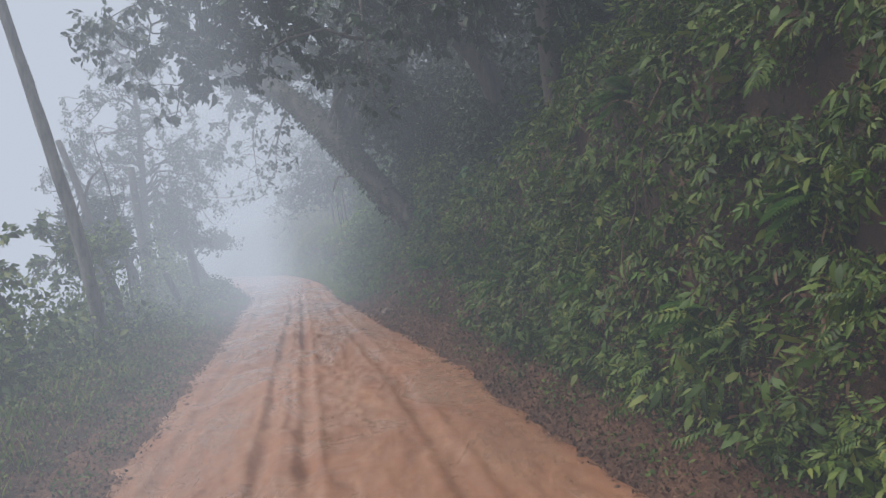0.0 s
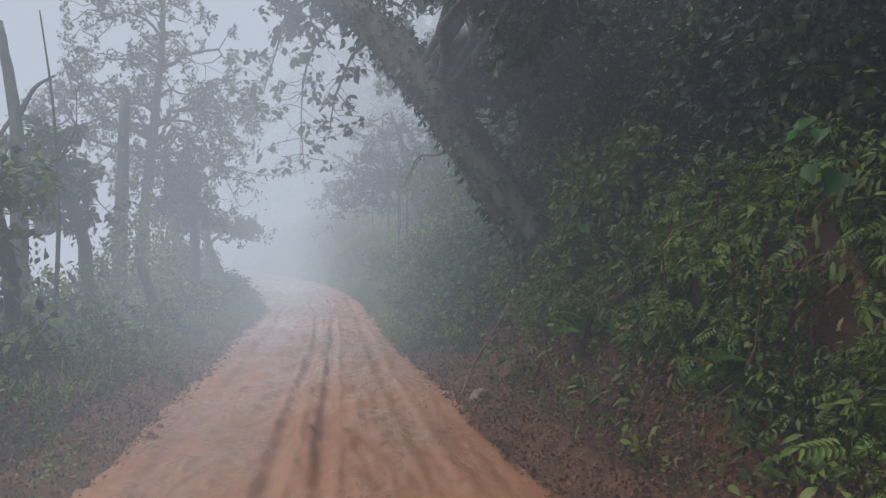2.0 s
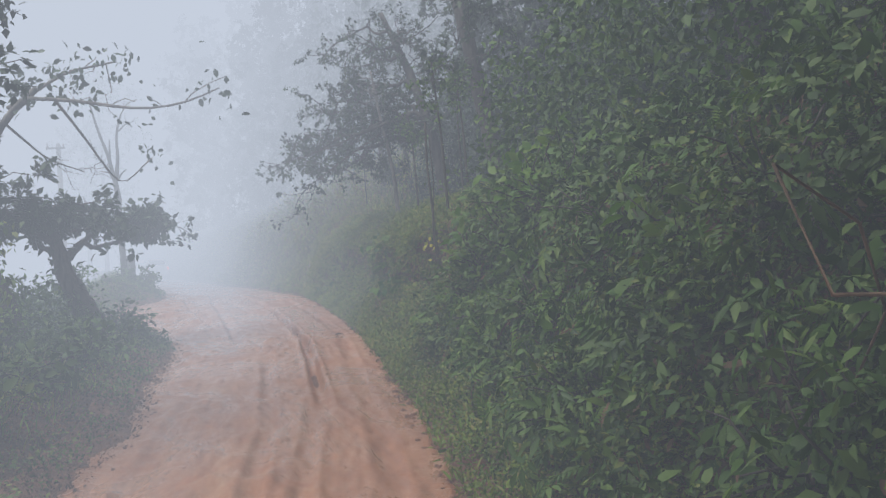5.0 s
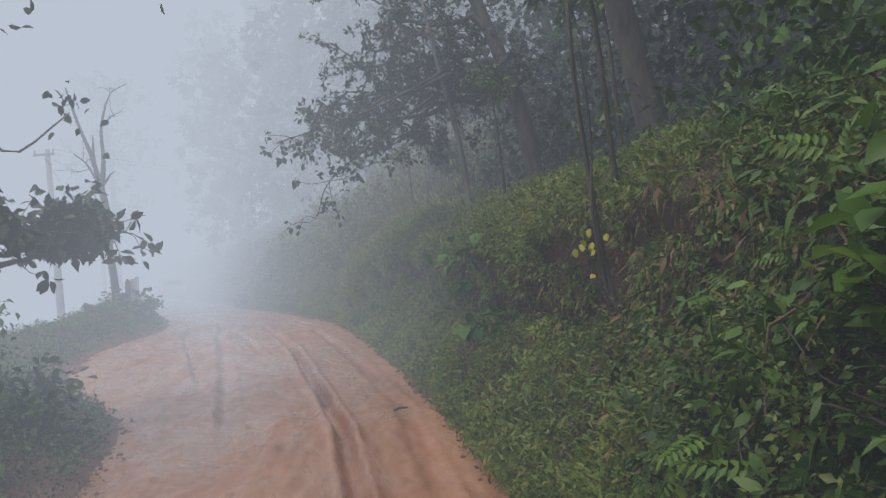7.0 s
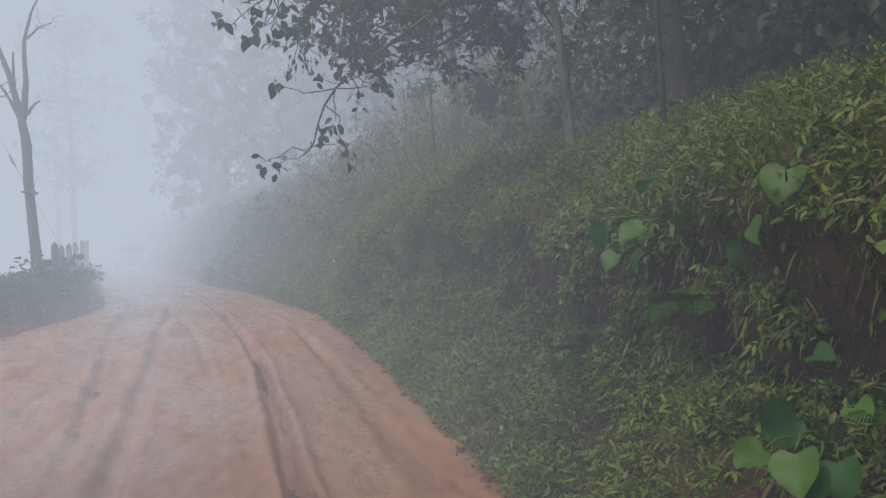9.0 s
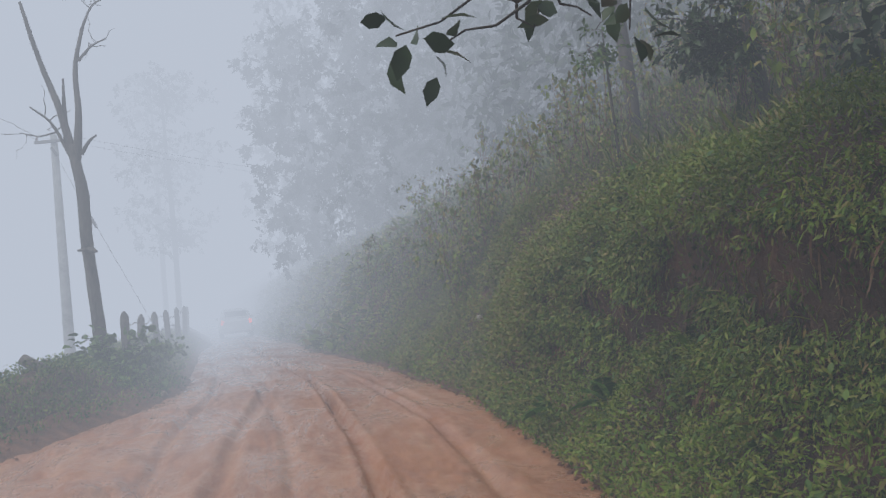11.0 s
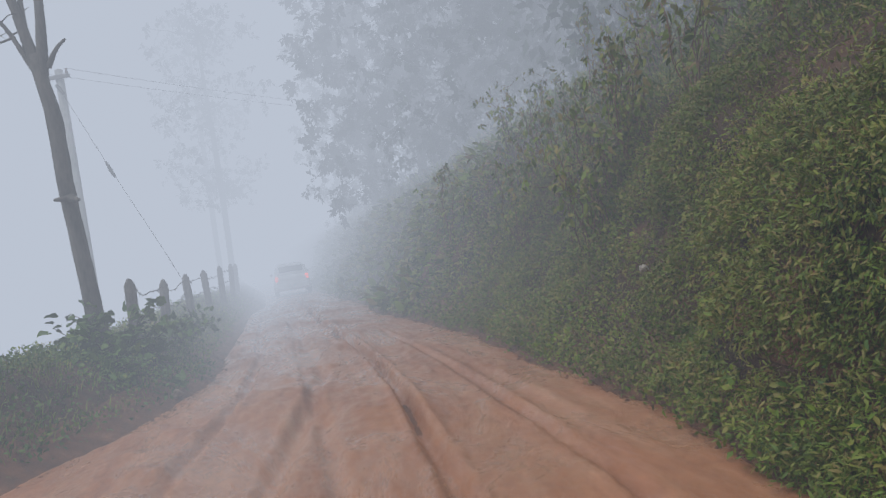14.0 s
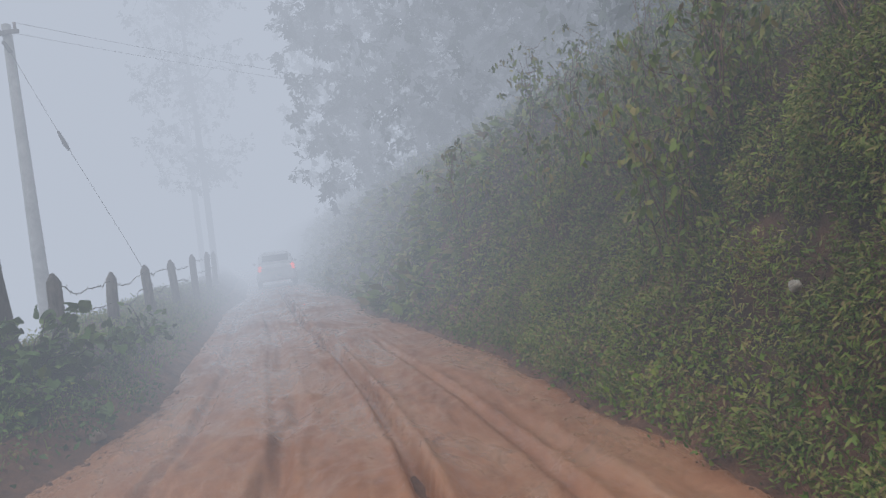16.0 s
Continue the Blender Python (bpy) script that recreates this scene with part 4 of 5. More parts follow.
leafy_tree("verge_tree", "low spreading tree at the edge of the verge", [(-4.2, 13.2, .0), (-4.3, 13.2, 1.1), (-4.7, 13.1, 2.0)], [.12, .10, .05], [((-4.8, 12.6, 2.0), (1.3, 2.0, .6), 30)], 217, leaf=(.12, .2), leafmat=BANK_LEAF)
leafy_tree("verge_tree", "low spreading tree at the edge of the verge", [(-4.6, 9.6, .0), (-4.7, 9.6, 1.0), (-5.0, 9.5, 1.9)], [.12, .10, .05], [((-5.0, 9.6, 2.0), (1.2, 1.6, .6), 24)], 218, leaf=(.12, .2), leafmat=BANK_LEAF)
part("leaning_post", (lambda tb: (tb.add([(-3.45, 24.0, .1), (-3.6, 23.75, .8), (-3.8, 23.5, 1.45)], [.11, .10, .085], 9, .2), tb.mesh("leaning_post", POST_WOOD))[1])(Tubes()), None, "dark leaning wooden stump beside the track")["category"] = "stump"

# the great tree that leans out over the track, with roots down the bank
great = leafy_tree("leaning_tree", "huge old tree leaning from the bank over the track", [(3.1, 18.9, 1.5), (2.35, 19.6, 2.35), (1.75, 20.2, 3.35), (1.15, 20.8, 4.35), (.3, 21.6, 5.4), (-.8, 22.4, 6.5), (-2.2, 23.2, 7.4)], [.28, .3, .33, .34, .28, .2, .12],
                   [((-.6, 23.4, 6.9), (2.6, 2.0, .9), 60), ((2.6, 19.5, 6.4), (2.2, 2.4, 1.4), 60), ((1.9, 18.4, 5.0), (1.2, 1.6, .9), 34), ((2.4, 20.6, 4.7), (1.2, 1.5, 1.1), 46)], 221, leaf=(.12, .19), per_tip=16, bark=BARK, from_part=.4, limb_r=.07, clothed=2600, spread=.55)
for way, r in (([(1.7, 20.1, 3.15), (2.05, 19.8, 2.6), (2.35, 19.55, 2.1), (2.7, 19.35, 1.6)], .1), ([(1.95, 19.95, 3.3), (2.2, 19.6, 2.7), (2.45, 19.3, 2.2), (2.78, 19.1, 1.7)], .06), ([(2.2, 19.6, 2.5), (2.45, 19.3, 2.0), (2.65, 19.1, 1.5), (2.76, 18.9, 1.1)], .08), ([(1.5, 20.4, 3.3), (1.85, 20.1, 2.7), (2.2, 19.9, 2.1), (2.65, 19.8, 1.6)], .04)):
    rt = Tubes()
    rt.add(smooth_way(way, 14), np.linspace(r, r * .35, 14), 7, .25)
    part("root", rt.mesh("root", ROOT_BARK), great, "bare reddish root running down the bank")
tw = Tubes()
tw.add(smooth_way([(1.6, 20.5, 3.4), (1.3, 21.4, 3.35), (1.15, 22.4, 3.5), (1.0, 23.0, 3.1)], 12), np.linspace(.035, .01, 12), 6)
tw.add(smooth_way([(1.2, 22.0, 3.45), (1.05, 22.4, 3.2), (.95, 22.7, 2.95)], 8), np.linspace(.016, .006, 8), 5)
part("dead_twig", tw.mesh("dead_twig", GREY_BARK), great)


def hanging_bough(owner, way, seed, n=26, leaf=(.13, .2), r=.035):
    """A bough that hangs from a tree, with its large leaves in clusters."""
    g = np.random.default_rng(seed)
    w = smooth_way(way, 16)
    tb, lv = Tubes(), Leaves()
    tb.add(w, np.linspace(r, r * .25, 16), 6, .15)
    for _ in range(n):
        i = g.integers(3, 16)
        tip = w[i] + g.normal(0, 1, 3) * np.array([.34, .34, .22]) + np.array([0, 0, -.18])
        tb.add(bent(w[i], tip, 5, -.03, .5), np.linspace(r * .25, r * .1, 5), 4)
        k = 6
        p = tip + g.normal(0, .05, (k, 3))
        lv.add(OVATE, p, g.normal(0, .7, (k, 3)) + np.array([0, 0, -.45]), g.normal(0, .6, (k, 3)) + np.array([0, 0, .5]), g.uniform(*leaf, k))
    part("bough", tb.mesh("bough", BARK), owner)
    part("bough_leaves", lv.mesh("bough_leaves", CANOPY_LEAF), owner)


hanging_bough(great, [(.2, 21.8, 5.4), (-.5, 22.8, 5.9), (-1.0, 23.8, 5.2), (-1.05, 24.4, 4.2), (-.95, 24.7, 3.35)], 223, 40)
hanging_bough(great, [(-.6, 22.3, 6.2), (-1.3, 23.6, 6.2), (-1.7, 24.8, 5.4), (-1.9, 25.3, 4.9)], 225, 26)
hanging_bough(great, [(.1, 21.8, 5.2), (-.1, 22.6, 5.2), (-.4, 23.3, 4.5), (-.45, 23.5, 3.9)], 227, 18)

# trees on the bank, whose boughs reach over the track
over = leafy_tree("bank_tree", "dark broadleaf tree on the bank with boughs over the track", [(4.0, 14.2, 3.0), (3.6, 14.3, 4.6), (2.4, 14.6, 6.0), (.6, 15.0, 6.8), (-1.5, 15.3, 7.0)], [.24, .2, .16, .1, .05],
                  [((-1.2, 15.2, 5.9), (2.2, 1.5, 1.2), 60), ((1.4, 15.4, 6.0), (1.7, 1.5, 1.2), 46), ((2.6, 12.4, 5.6), (1.6, 2.4, 1.0), 40)], 231, leaf=(.13, .2), per_tip=15, droop=.7, from_part=.35, spread=.5)
hanging_bough(over, [(-.4, 15.1, 6.4), (-1.2, 15.1, 5.6), (-1.7, 15.1, 4.8), (-1.85, 15.1, 4.3)], 233, 30)
hanging_bough(over, [(1.6, 14.7, 6.2), (1.5, 14.0, 5.4), (1.5, 13.6, 4.5), (1.5, 13.4, 4.0)], 235, 24)
hanging_bough(over, [(.4, 15, 6.4), (-.1, 15.5, 5.6), (-.2, 15.8, 4.9)], 236, 20)
# low trees near y 8.2 and 29.4 are added so their crowns shade the bank
for k, (x, y, h) in enumerate([(4.6, 6.5, 8), (3.4, 9.8, 7.5), (6.5, 11, 10), (5.4, 17.5, 9), (3.6, 22.8, 7), (6.0, 23, 9), (4.0, 27.0, 8), (7.5, 28, 10), (4.8, 31, 8), (3.6, 38.4, 7.5), (6.2, 36.5, 9), (5.6, 41, 8.5), (8.6, 43, 10), (6.4, 47, 8), (4.4, 29.4, 5.5), (4.8, 47.6, 5), (4.2, 8.2, 5), (5.0, 13.2, 6), (5.6, 20.4, 6.5), (5.6, 39.4, 6), (5.6, 45.2, 6.5), (7.2, 33, 9), (7.6, 39.2, 9)]):
    g2 = np.random.default_rng(300 + k)
    z0 = float(np.interp(x - right_edge(y), [1.5, 6, 16], [2.2, 3.8, 7]))
    lean = g2.normal(0, .5, 2)
    mid = (x + lean[0] * .5 - .3, y + lean[1] * .5, z0 + h * .5)
    top = (x + lean[0] - .8, y + lean[1], z0 + h)
    n1 = 46 if y < 20 else 30
    leafy_tree("forest_tree", "tall forest tree standing on top of the bank", [(x, y, z0 - .4), mid, top], [.2, .15, .06], [((top[0] - .2, top[1], z0 + h * .78), (2.3, 2.4, 1.7), n1), ((x - .5, y, z0 + h * .42), (1.6, 1.9, 1.1), n1 // 2)], 330 + k, leaf=(.14, .22), per_tip=13, shape=KITE, from_part=.3, group="forest trees on the bank", spread=.6, twigs=False)

leafy_tree("bank_tree", "spreading tree on the bank, its lower boughs hanging over the track", [(3.0, 43.2, 2.9), (2.8, 43.3, 4.4), (2.3, 43.6, 6.2), (1.6, 44, 8)], [.17, .145, .11, .06],
           [((.7, 44.2, 5.2), (1.9, 1.3, 1.1), 50), ((-.3, 44.4, 4.4), (.9, .9, .5), 18), ((1.6, 44.0, 7.0), (2.4, 1.8, 1.3), 46), ((.5, 44.4, 4.2), (2.0, 1.1, .8), 40), ((2.4, 43, 4.6), (.8, 1.0, .7), 12)], 241, leaf=(.08, .13), per_tip=14, from_part=.3, limb_r=.055, spread=.5)
low = leafy_tree("bank_tree", "slim pale-barked tree on the grassy bank", [(1.75, 43.1, 1.9), (1.65, 43.1, 3.6), (1.35, 43.2, 5.2), (1.2, 43.3, 6.3)], [.06, .05, .04, .025], [((1.3, 43.2, 5.5), (1.0, 1.0, .8), 16)], 243, leaf=(.09, .14), bark=GREY_BARK)
hanging_bough(low, [(1.35, 43.0, 4.6), (.4, 43.0, 4.0), (-.3, 43.0, 3.5), (-.85, 43.0, 3.1), (-.97, 43.0, 2.6)], 245, 26, (.09, .14), .03)
hanging_bough(low, [(1.4, 42.9, 4.9), (.25, 42.5, 4.3), (-.9, 42.1, 3.9), (-1.45, 42.0, 3.75)], 246, 26, (.09, .14), .03)
for k, (x, y, z, h) in enumerate([(1.95, 35.3, 2.15, 2.6), (1.3, 52.2, 3.0, 2.2), (2.6, 37.0, 2.5, 2.6), (2.9, 39.5, 2.6, 3.0), (2.1, 41.5, 2.4, 2.6)]):
    leafy_tree("sapling", "slender sapling with broad leaves on the bank top", [(x, y, z - .15), (x - .05, y, z + h * .5), (x - .15 + .1 * k % .2, y + .1, z + h)], [.03, .022, .01], [((x - .1, y, z + h * .85), (.5, .5, .5), 9)], 250 + k, leaf=(.06, .12), leafmat=SHRUB_LEAF, clothed=40, limb_r=.02, per_tip=7, spread=.35, category="sapling", group="saplings on the bank")
leafy_tree("bank_tree", "dark tree on the grassy bank with low leafy boughs", [(2.9, 50.6, 3.0), (2.75, 50.5, 4.2), (2.5, 50.4, 6.0)], [.1, .085, .04], [((1.9, 50.1, 4.3), (1.0, .8, .4), 26), ((2.8, 50.4, 5.6), (1.5, 1.2, .9), 28)], 259, leaf=(.08, .14), per_tip=13, from_part=.3, limb_r=.04)
leafy_tree("thin_tree", "thin tree rising from the grassy hillside", [(2.1, 54.4, 3.7), (2.05, 54.4, 5.6), (1.9, 54.5, 8.0)], [.13, .11, .06], [((1.8, 54.4, 7.4), (1.4, 1.4, 1.2), 20)], 261, leaf=(.1, .16))

# left side of the bend
t4 = leafy_tree("umbrella_tree", "stout mossy tree with a flat spread of large leaves", [(-4.15, 37.0, .0), (-4.35, 36.95, .7), (-4.7, 36.9, 1.5), (-4.85, 36.9, 2.2)], [.27, .22, .17, .1], [((-4.9, 37.2, 2.55), (1.3, 1.6, .4), 40), ((-3.7, 38.8, 2.45), (.6, 1.0, .25), 20)], 271, leaf=(.13, .22), per_tip=12, from_part=.55, clothed=160, droop=.5, spread=.4)
hanging_bough(t4, [(-4.6, 37.2, 2.0), (-4.05, 38.1, 2.5), (-3.65, 38.9, 2.5), (-3.35, 39.3, 2.38)], 273, 22, (.12, .2))
leafy_tree("verge_tree", "leaning twin-stemmed tree beside the bend", [(-4.9, 35.6, -.2), (-5.2, 35.6, 1.0), (-5.7, 35.6, 2.2), (-5.9, 35.5, 4.2)], [.2, .17, .12, .06], [((-5.7, 35.8, 2.9), (1.1, 1.3, .7), 22)], 275, leaf=(.12, .2), clothed=160)
bare = bare_tree("thin_branched_tree", "sparse tree with long crooked branches over the verge", [(-6.2, 36.2, -.4), (-5.9, 36.2, 2.6), (-5.4, 36.1, 4.0), (-4.7, 36.0, 4.6)], [.13, .11, .08, .05], [
    ([(-4.9, 36, 4.45), (-4.0, 35.8, 4.35), (-3.0, 35.5, 4.1), (-2.2, 35.3, 4.15), (-1.65, 35.1, 4.35)], .035), ([(-5.2, 36.1, 4.3), (-4.4, 36.6, 5.0), (-3.6, 36.8, 5.2)], .04), ([(-4.4, 35.9, 4.4), (-4.05, 36.6, 3.7), (-3.85, 37.0, 3.2), (-3.7, 37.2, 2.95), (-3.5, 37.6, 3.4), (-3.3, 37.8, 3.6)], .025), ([(-5.3, 36.1, 4.1), (-4.8, 36.6, 3.5), (-4.3, 37.0, 3.3)], .025)], 277, GREY_BARK)
g = np.random.default_rng(279)
lv = Leaves()
for c, n in (((-1.65, 35.1, 4.4), 14), ((-2.0, 35.2, 4.2), 10), ((-3.6, 36.8, 5.2), 40), ((-4.4, 36.6, 5.0), 60), ((-3.3, 37.8, 3.65), 22), ((-3.0, 35.5, 4.1), 10), ((-5.0, 36.2, 4.7), 90), ((-4.1, 36.1, 4.5), 30)):
    lv.add(OVATE, np.array(c) + g.normal(0, .2, (n, 3)), g.normal(0, .7, (n, 3)) + np.array([0, 0, -.6]), g.normal(0, .6, (n, 3)) + np.array([0, 0, .5]), g.uniform(.09, .17, n))
part("crown", lv.mesh("crown", CANOPY_LEAF), bare)

# the dead tree by the fence
bare_tree("dead_tree", "tall bare dead tree with stubby broken limbs by the fence", [(-8.62, 56.9, .2), (-8.65, 56.85, 1.6), (-8.70, 56.7, 3.2), (-8.65, 56.6, 4.4), (-8.78, 56.5, 5.2)], [.17, .14, .115, .12, .09], [
    ([(-8.75, 56.5, 5.0), (-8.95, 56.5, 6.0), (-9.30, 56.5, 7.0), (-9.55, 56.4, 8.2)], .085), ([(-8.70, 56.55, 4.9), (-8.55, 56.5, 5.8), (-8.60, 56.5, 6.8), (-8.35, 56.5, 7.6)], .09), ([(-8.85, 56.5, 5.3), (-8.90, 56.6, 6.0), (-8.88, 56.6, 6.6)], .06),
    ([(-8.80, 56.5, 5.0), (-9.10, 56.4, 5.7), (-9.45, 56.3, 6.0)], .045), ([(-8.60, 56.55, 5.0), (-8.40, 56.5, 5.25), (-8.25, 56.5, 5.35)], .05), ([(-9.00, 56.5, 5.5), (-9.35, 56.4, 5.4), (-9.70, 56.3, 5.5)], .02), ([(-8.58, 56.6, 3.05), (-8.42, 56.5, 3.0)], .07), ([(-8.58, 56.6, 3.05), (-8.80, 56.5, 3.05)], .06), ([(-8.50, 56.5, 6.9), (-8.20, 56.5, 7.2), (-7.90, 56.5, 7.3)], .035), ([(-8.40, 56.5, 7.5), (-8.10, 56.4, 8.0), (-7.60, 56.4, 8.2)], .03)], 281, DEAD_BARK)
lg = thing("leaning_log", "weathered log leaning out of the verge plants", "log")
tb = Tubes()
tb.add([(-7.95, 54.05, .5), (-8.35, 54.0, .84), (-8.75, 54.0, 1.08)], [.11, .105, .1], 9, .15)
part("log", tb.mesh("log", POST_WOOD), lg)


def bush(at, size, seed, label, mat=SHRUB_LEAF, leaf=(.10, .18), shape=OVATE, n=26, per=9):
    """A bush: several stems from one foot and leaves on their tips."""
    g = np.random.default_rng(seed)
    at = np.asarray(at, float)
    root = thing("bush", label, "bush")
    tb, lv = Tubes(), Leaves()
    for _ in range(n):
        d = unit(g.normal(0, 1, 3) * np.array([1, 1, .5]) + np.array([0, 0, .75]))
        tip = at + d * np.asarray(size) * g.uniform(.45, 1)
        w = bent(at + g.normal(0, .06, 3) * np.array([1, 1, 0]), tip, 6, .06, .4)
        tb.add(w, np.linspace(.012, .004, 6), 5)
        p = w[g.integers(2, 6, per)] + g.normal(0, .06, (per, 3))
        lv.add(shape, p, d * .6 + g.normal(0, .6, (per, 3)) + np.array([0, 0, -.25]), g.normal(0, .4, (per, 3)) + np.array([0, 0, .9]), g.uniform(*leaf, per))
    part("stemwork", tb.mesh("stemwork", BARK), root)
    part("foliage", lv.mesh("foliage", mat), root)
    return root


bush((-8.1, 56.2, .5), (1.1, 1.0, 1.15), 401, "leafy green bush at the foot of the dead tree", leaf=(.11, .19), shape=HEART, n=48)
bush((-7.8, 55.2, .35), (.8, .8, .5), 402, "low leafy bush on the verge by the dead tree", n=22)
bush((-8.6, 55.2, .45), (.5, .6, .42), 403, "low leafy bush beside the leaning log", n=20)
bush((-7.9, 58.0, .6), (.55, .6, .6), 404, "small green bush by the fence", n=16)
bush((-8.2, 59.3, .6), (.5, .5, .6), 405, "small green bush by the fence", n=14)
for k, (y, l, sz) in enumerate([(11, 2.2, .9), (14, 1.7, .8), (17, 1.6, .9), (20, 1.5, .8), (23, 1.3, .7), (26, 1.3, .8), (29, 1.2, .8), (31.5, 1.3, .8), (33.5, 1.0, .7), (35.2, .9, .75), (37, .8, .7), (38.6, 1.0, .7), (41, 1.6, .6), (8, 2.4, 1.0)]):
    q = verge(np.array([l]), np.array([float(y)]))[0]
    bush(q, (sz, sz, sz), 410 + k, "shaggy green bush on the verge below the trees", mat=BANK_LEAF if y < 30 else SHRUB_LEAF, leaf=(.09, .17), n=24)
for k, (y, s, sz) in enumerate([(24.5, 1.4, .9), (26.5, 1.1, .8), (28.2, 1.6, 1.0), (29.6, 1.2, .9), (31.0, 1.5, 1.0), (30.4, 2.4, 1.0), (27.4, 2.6, 1.0), (25.4, 2.6, .9)]):
    q = bank(np.array([s]), np.array([float(y)]))[0]
    bush(q, (sz * .8, sz, sz), 440 + k, "long-leaved shrub leaning out from the bank", leaf=(.06, .15), shape=LANCE, n=40, per=17)


for k, (y, s) in enumerate([(31.2, 2.0), (31.0, 3.2), (29.6, 3.0), (26.2, 2.2)]):
    q = bank(np.array([s]), np.array([y]))[0]
    bush(q + np.array([-.12, -.1, 0]), (.75, .6, 1.0), 460 + k, "broad-leaved shrub with pale green leaves on the bank", mat=BRIGHT_LEAF, leaf=(.10, .19), n=20, per=7)


# ferns and big-leaved plants
def fern(at, out, size, seed, label="green fern growing out of the bank"):
    g = np.random.default_rng(seed)
    root = thing("fern", label, "fern", "ferns on the bank")
    at, out = np.asarray(at, float), np.asarray(out, float)
    for _ in range(g.integers(5, 8)):
        d = unit(out * .7 + g.normal(0, .55, 3) + np.array([0, 0, .35]))
        n = 22
        u = np.linspace(0, 1, n)
        w = at + d * size * u[:, None] + np.array([0, 0, -1]) * (size * .45 * u ** 2)[:, None]
        tan = unit(np.gradient(w, axis=0))
        side = unit(np.cross(tan, np.array([0, 0, 1.0])))
        lv = Leaves()
        for sgn in (-1, 1):
            lv.add(LANCE, w[2:], side[2:] * sgn + tan[2:] * .35 + np.array([0, 0, -.12]), np.cross(side[2:], tan[2:]) * -1 + np.array([0, 0, 1.0]), size * .34 * np.sin(np.pi * (0.12 + .85 * u[2:])) + .01, 1.0)
        tb = Tubes()
        tb.add(w, np.linspace(.004, .0015, n), 4)
        v = np.concatenate([np.concatenate(lv.v), np.concatenate(tb.v)])
        tf = np.concatenate(tb.f) + lv.n
        tri = tf[:, 2] == tf[:, 3]
        part("frond", mesh_of("frond", v, [np.concatenate(lv.f[3] + [tf[tri][:, :3]]), np.concatenate(lv.f[4] + [tf[~tri]])], FERN_LEAF), root)
    return root


for k, (y, s, sz) in enumerate([(5.2, 1.5, .38), (6.0, 2.3, .42), (7.2, 1.6, .36), (8.0, 2.5, .4), (9.2, 1.9, .36), (10.5, 1.5, .34), (11.6, 2.4, .4), (13.2, 1.8, .36), (15.0, 2.2, .42), (16.4, 1.6, .5), (17.6, 2.6, .45), (18.6, 1.9, .4), (6.6, 3.0, .4), (4.2, 2.2, .4), (38.6, 2.3, .3), (40.0, 1.6, .34), (47.6, .7, .38), (48.4, .4, .3), (29.2, 1.0, .5), (29.9, 1.35, .7), (31.4, 1.5, .4), (37.2, 1.7, .32)]):
    q, nn = bank(np.array([s]), np.array([float(y)]))[0], normal_of(bank, np.array([s]), np.array([float(y)]))[0]
    fern(q + nn * .12, nn, sz, 500 + k)


def big_leaf_plant(at, out, leaves, seed, label="plant with large heart-shaped leaves on the bank"):
    g = np.random.default_rng(seed)
    root = thing("big_leaf_plant", label, "plant", "large-leaved plants on the bank")
    at, out = np.asarray(at, float), np.asarray(out, float)
    for k in range(leaves):
        d = unit(out * .8 + g.normal(0, .55, 3) + np.array([0, 0, .25]))
        end = at + d * g.uniform(.15, .38)
        tb = Tubes()
        tb.add(bent(at, end, 6, .04, .2), np.linspace(.007, .004, 6), 5)
        part("stalk", tb.mesh("stalk", FERN_LEAF), root)
        lv = Leaves()
        lv.add(HEART, end, d * .5 + np.array([0, 0, -.6]) + g.normal(0, .25, 3), out * .8 + np.array([0, 0, .7]) + g.normal(0, .35, 3), g.uniform(.10, .19))
        part("leaf", lv.mesh("leaf", HEART_LEAF if k % 3 or at[1] < 30 else BRIGHT_LEAF), root)
    return root


for k, (p, n) in enumerate([((1.25, 37.95, 1.7), 6), ((1.05, 37.5, .85), 7), ((.95, 38.6, 1.65), 6), ((1.1, 39.4, 1.5), 4), ((2.8, 17.6, 2.0), 6), ((2.85, 18.3, 2.2), 4), ((2.85, 12.6, 2.4), 5)]):
    big_leaf_plant(p, (-.85, -.45, .25), n, 540 + k)

# a creeper with yellowing leaves that climbs the grassy bank
creeper = thing("creeper", "thin dark creeper with a few yellowing leaves on the bank", "creeper")
tb = Tubes()
tb.add(smooth_way([(1.75, 35.0, 1.2), (1.68, 35.05, 1.7), (1.66, 35.1, 2.3), (1.6, 35.1, 3.0), (1.62, 35.15, 3.7)], 16), np.linspace(.028, .016, 16), 7, .2)
tb.add(smooth_way([(1.7, 35.0, 1.3), (1.62, 35.0, 1.9), (1.7, 35.05, 2.6), (1.66, 35.1, 3.4)], 14), np.linspace(.014, .008, 14), 6, .2)
part("stem", tb.mesh("stem", BARK), creeper)
g = np.random.default_rng(590)
lv = Leaves()
lv.add(OVATE, np.array([1.56, 35.0, 1.66]) + g.normal(0, 1, (11, 3)) * np.array([.07, .08, .13]), g.normal(0, .4, (11, 3)) + np.array([-.2, -.3, -.8]), g.normal(0, .3, (11, 3)) + np.array([-.5, -.6, .4]), g.uniform(.06, .09, 11), 1.3)
part("yellow_foliage", lv.mesh("yellow_foliage", YELLOW_LEAF), creeper, "yellow wilting leaves")

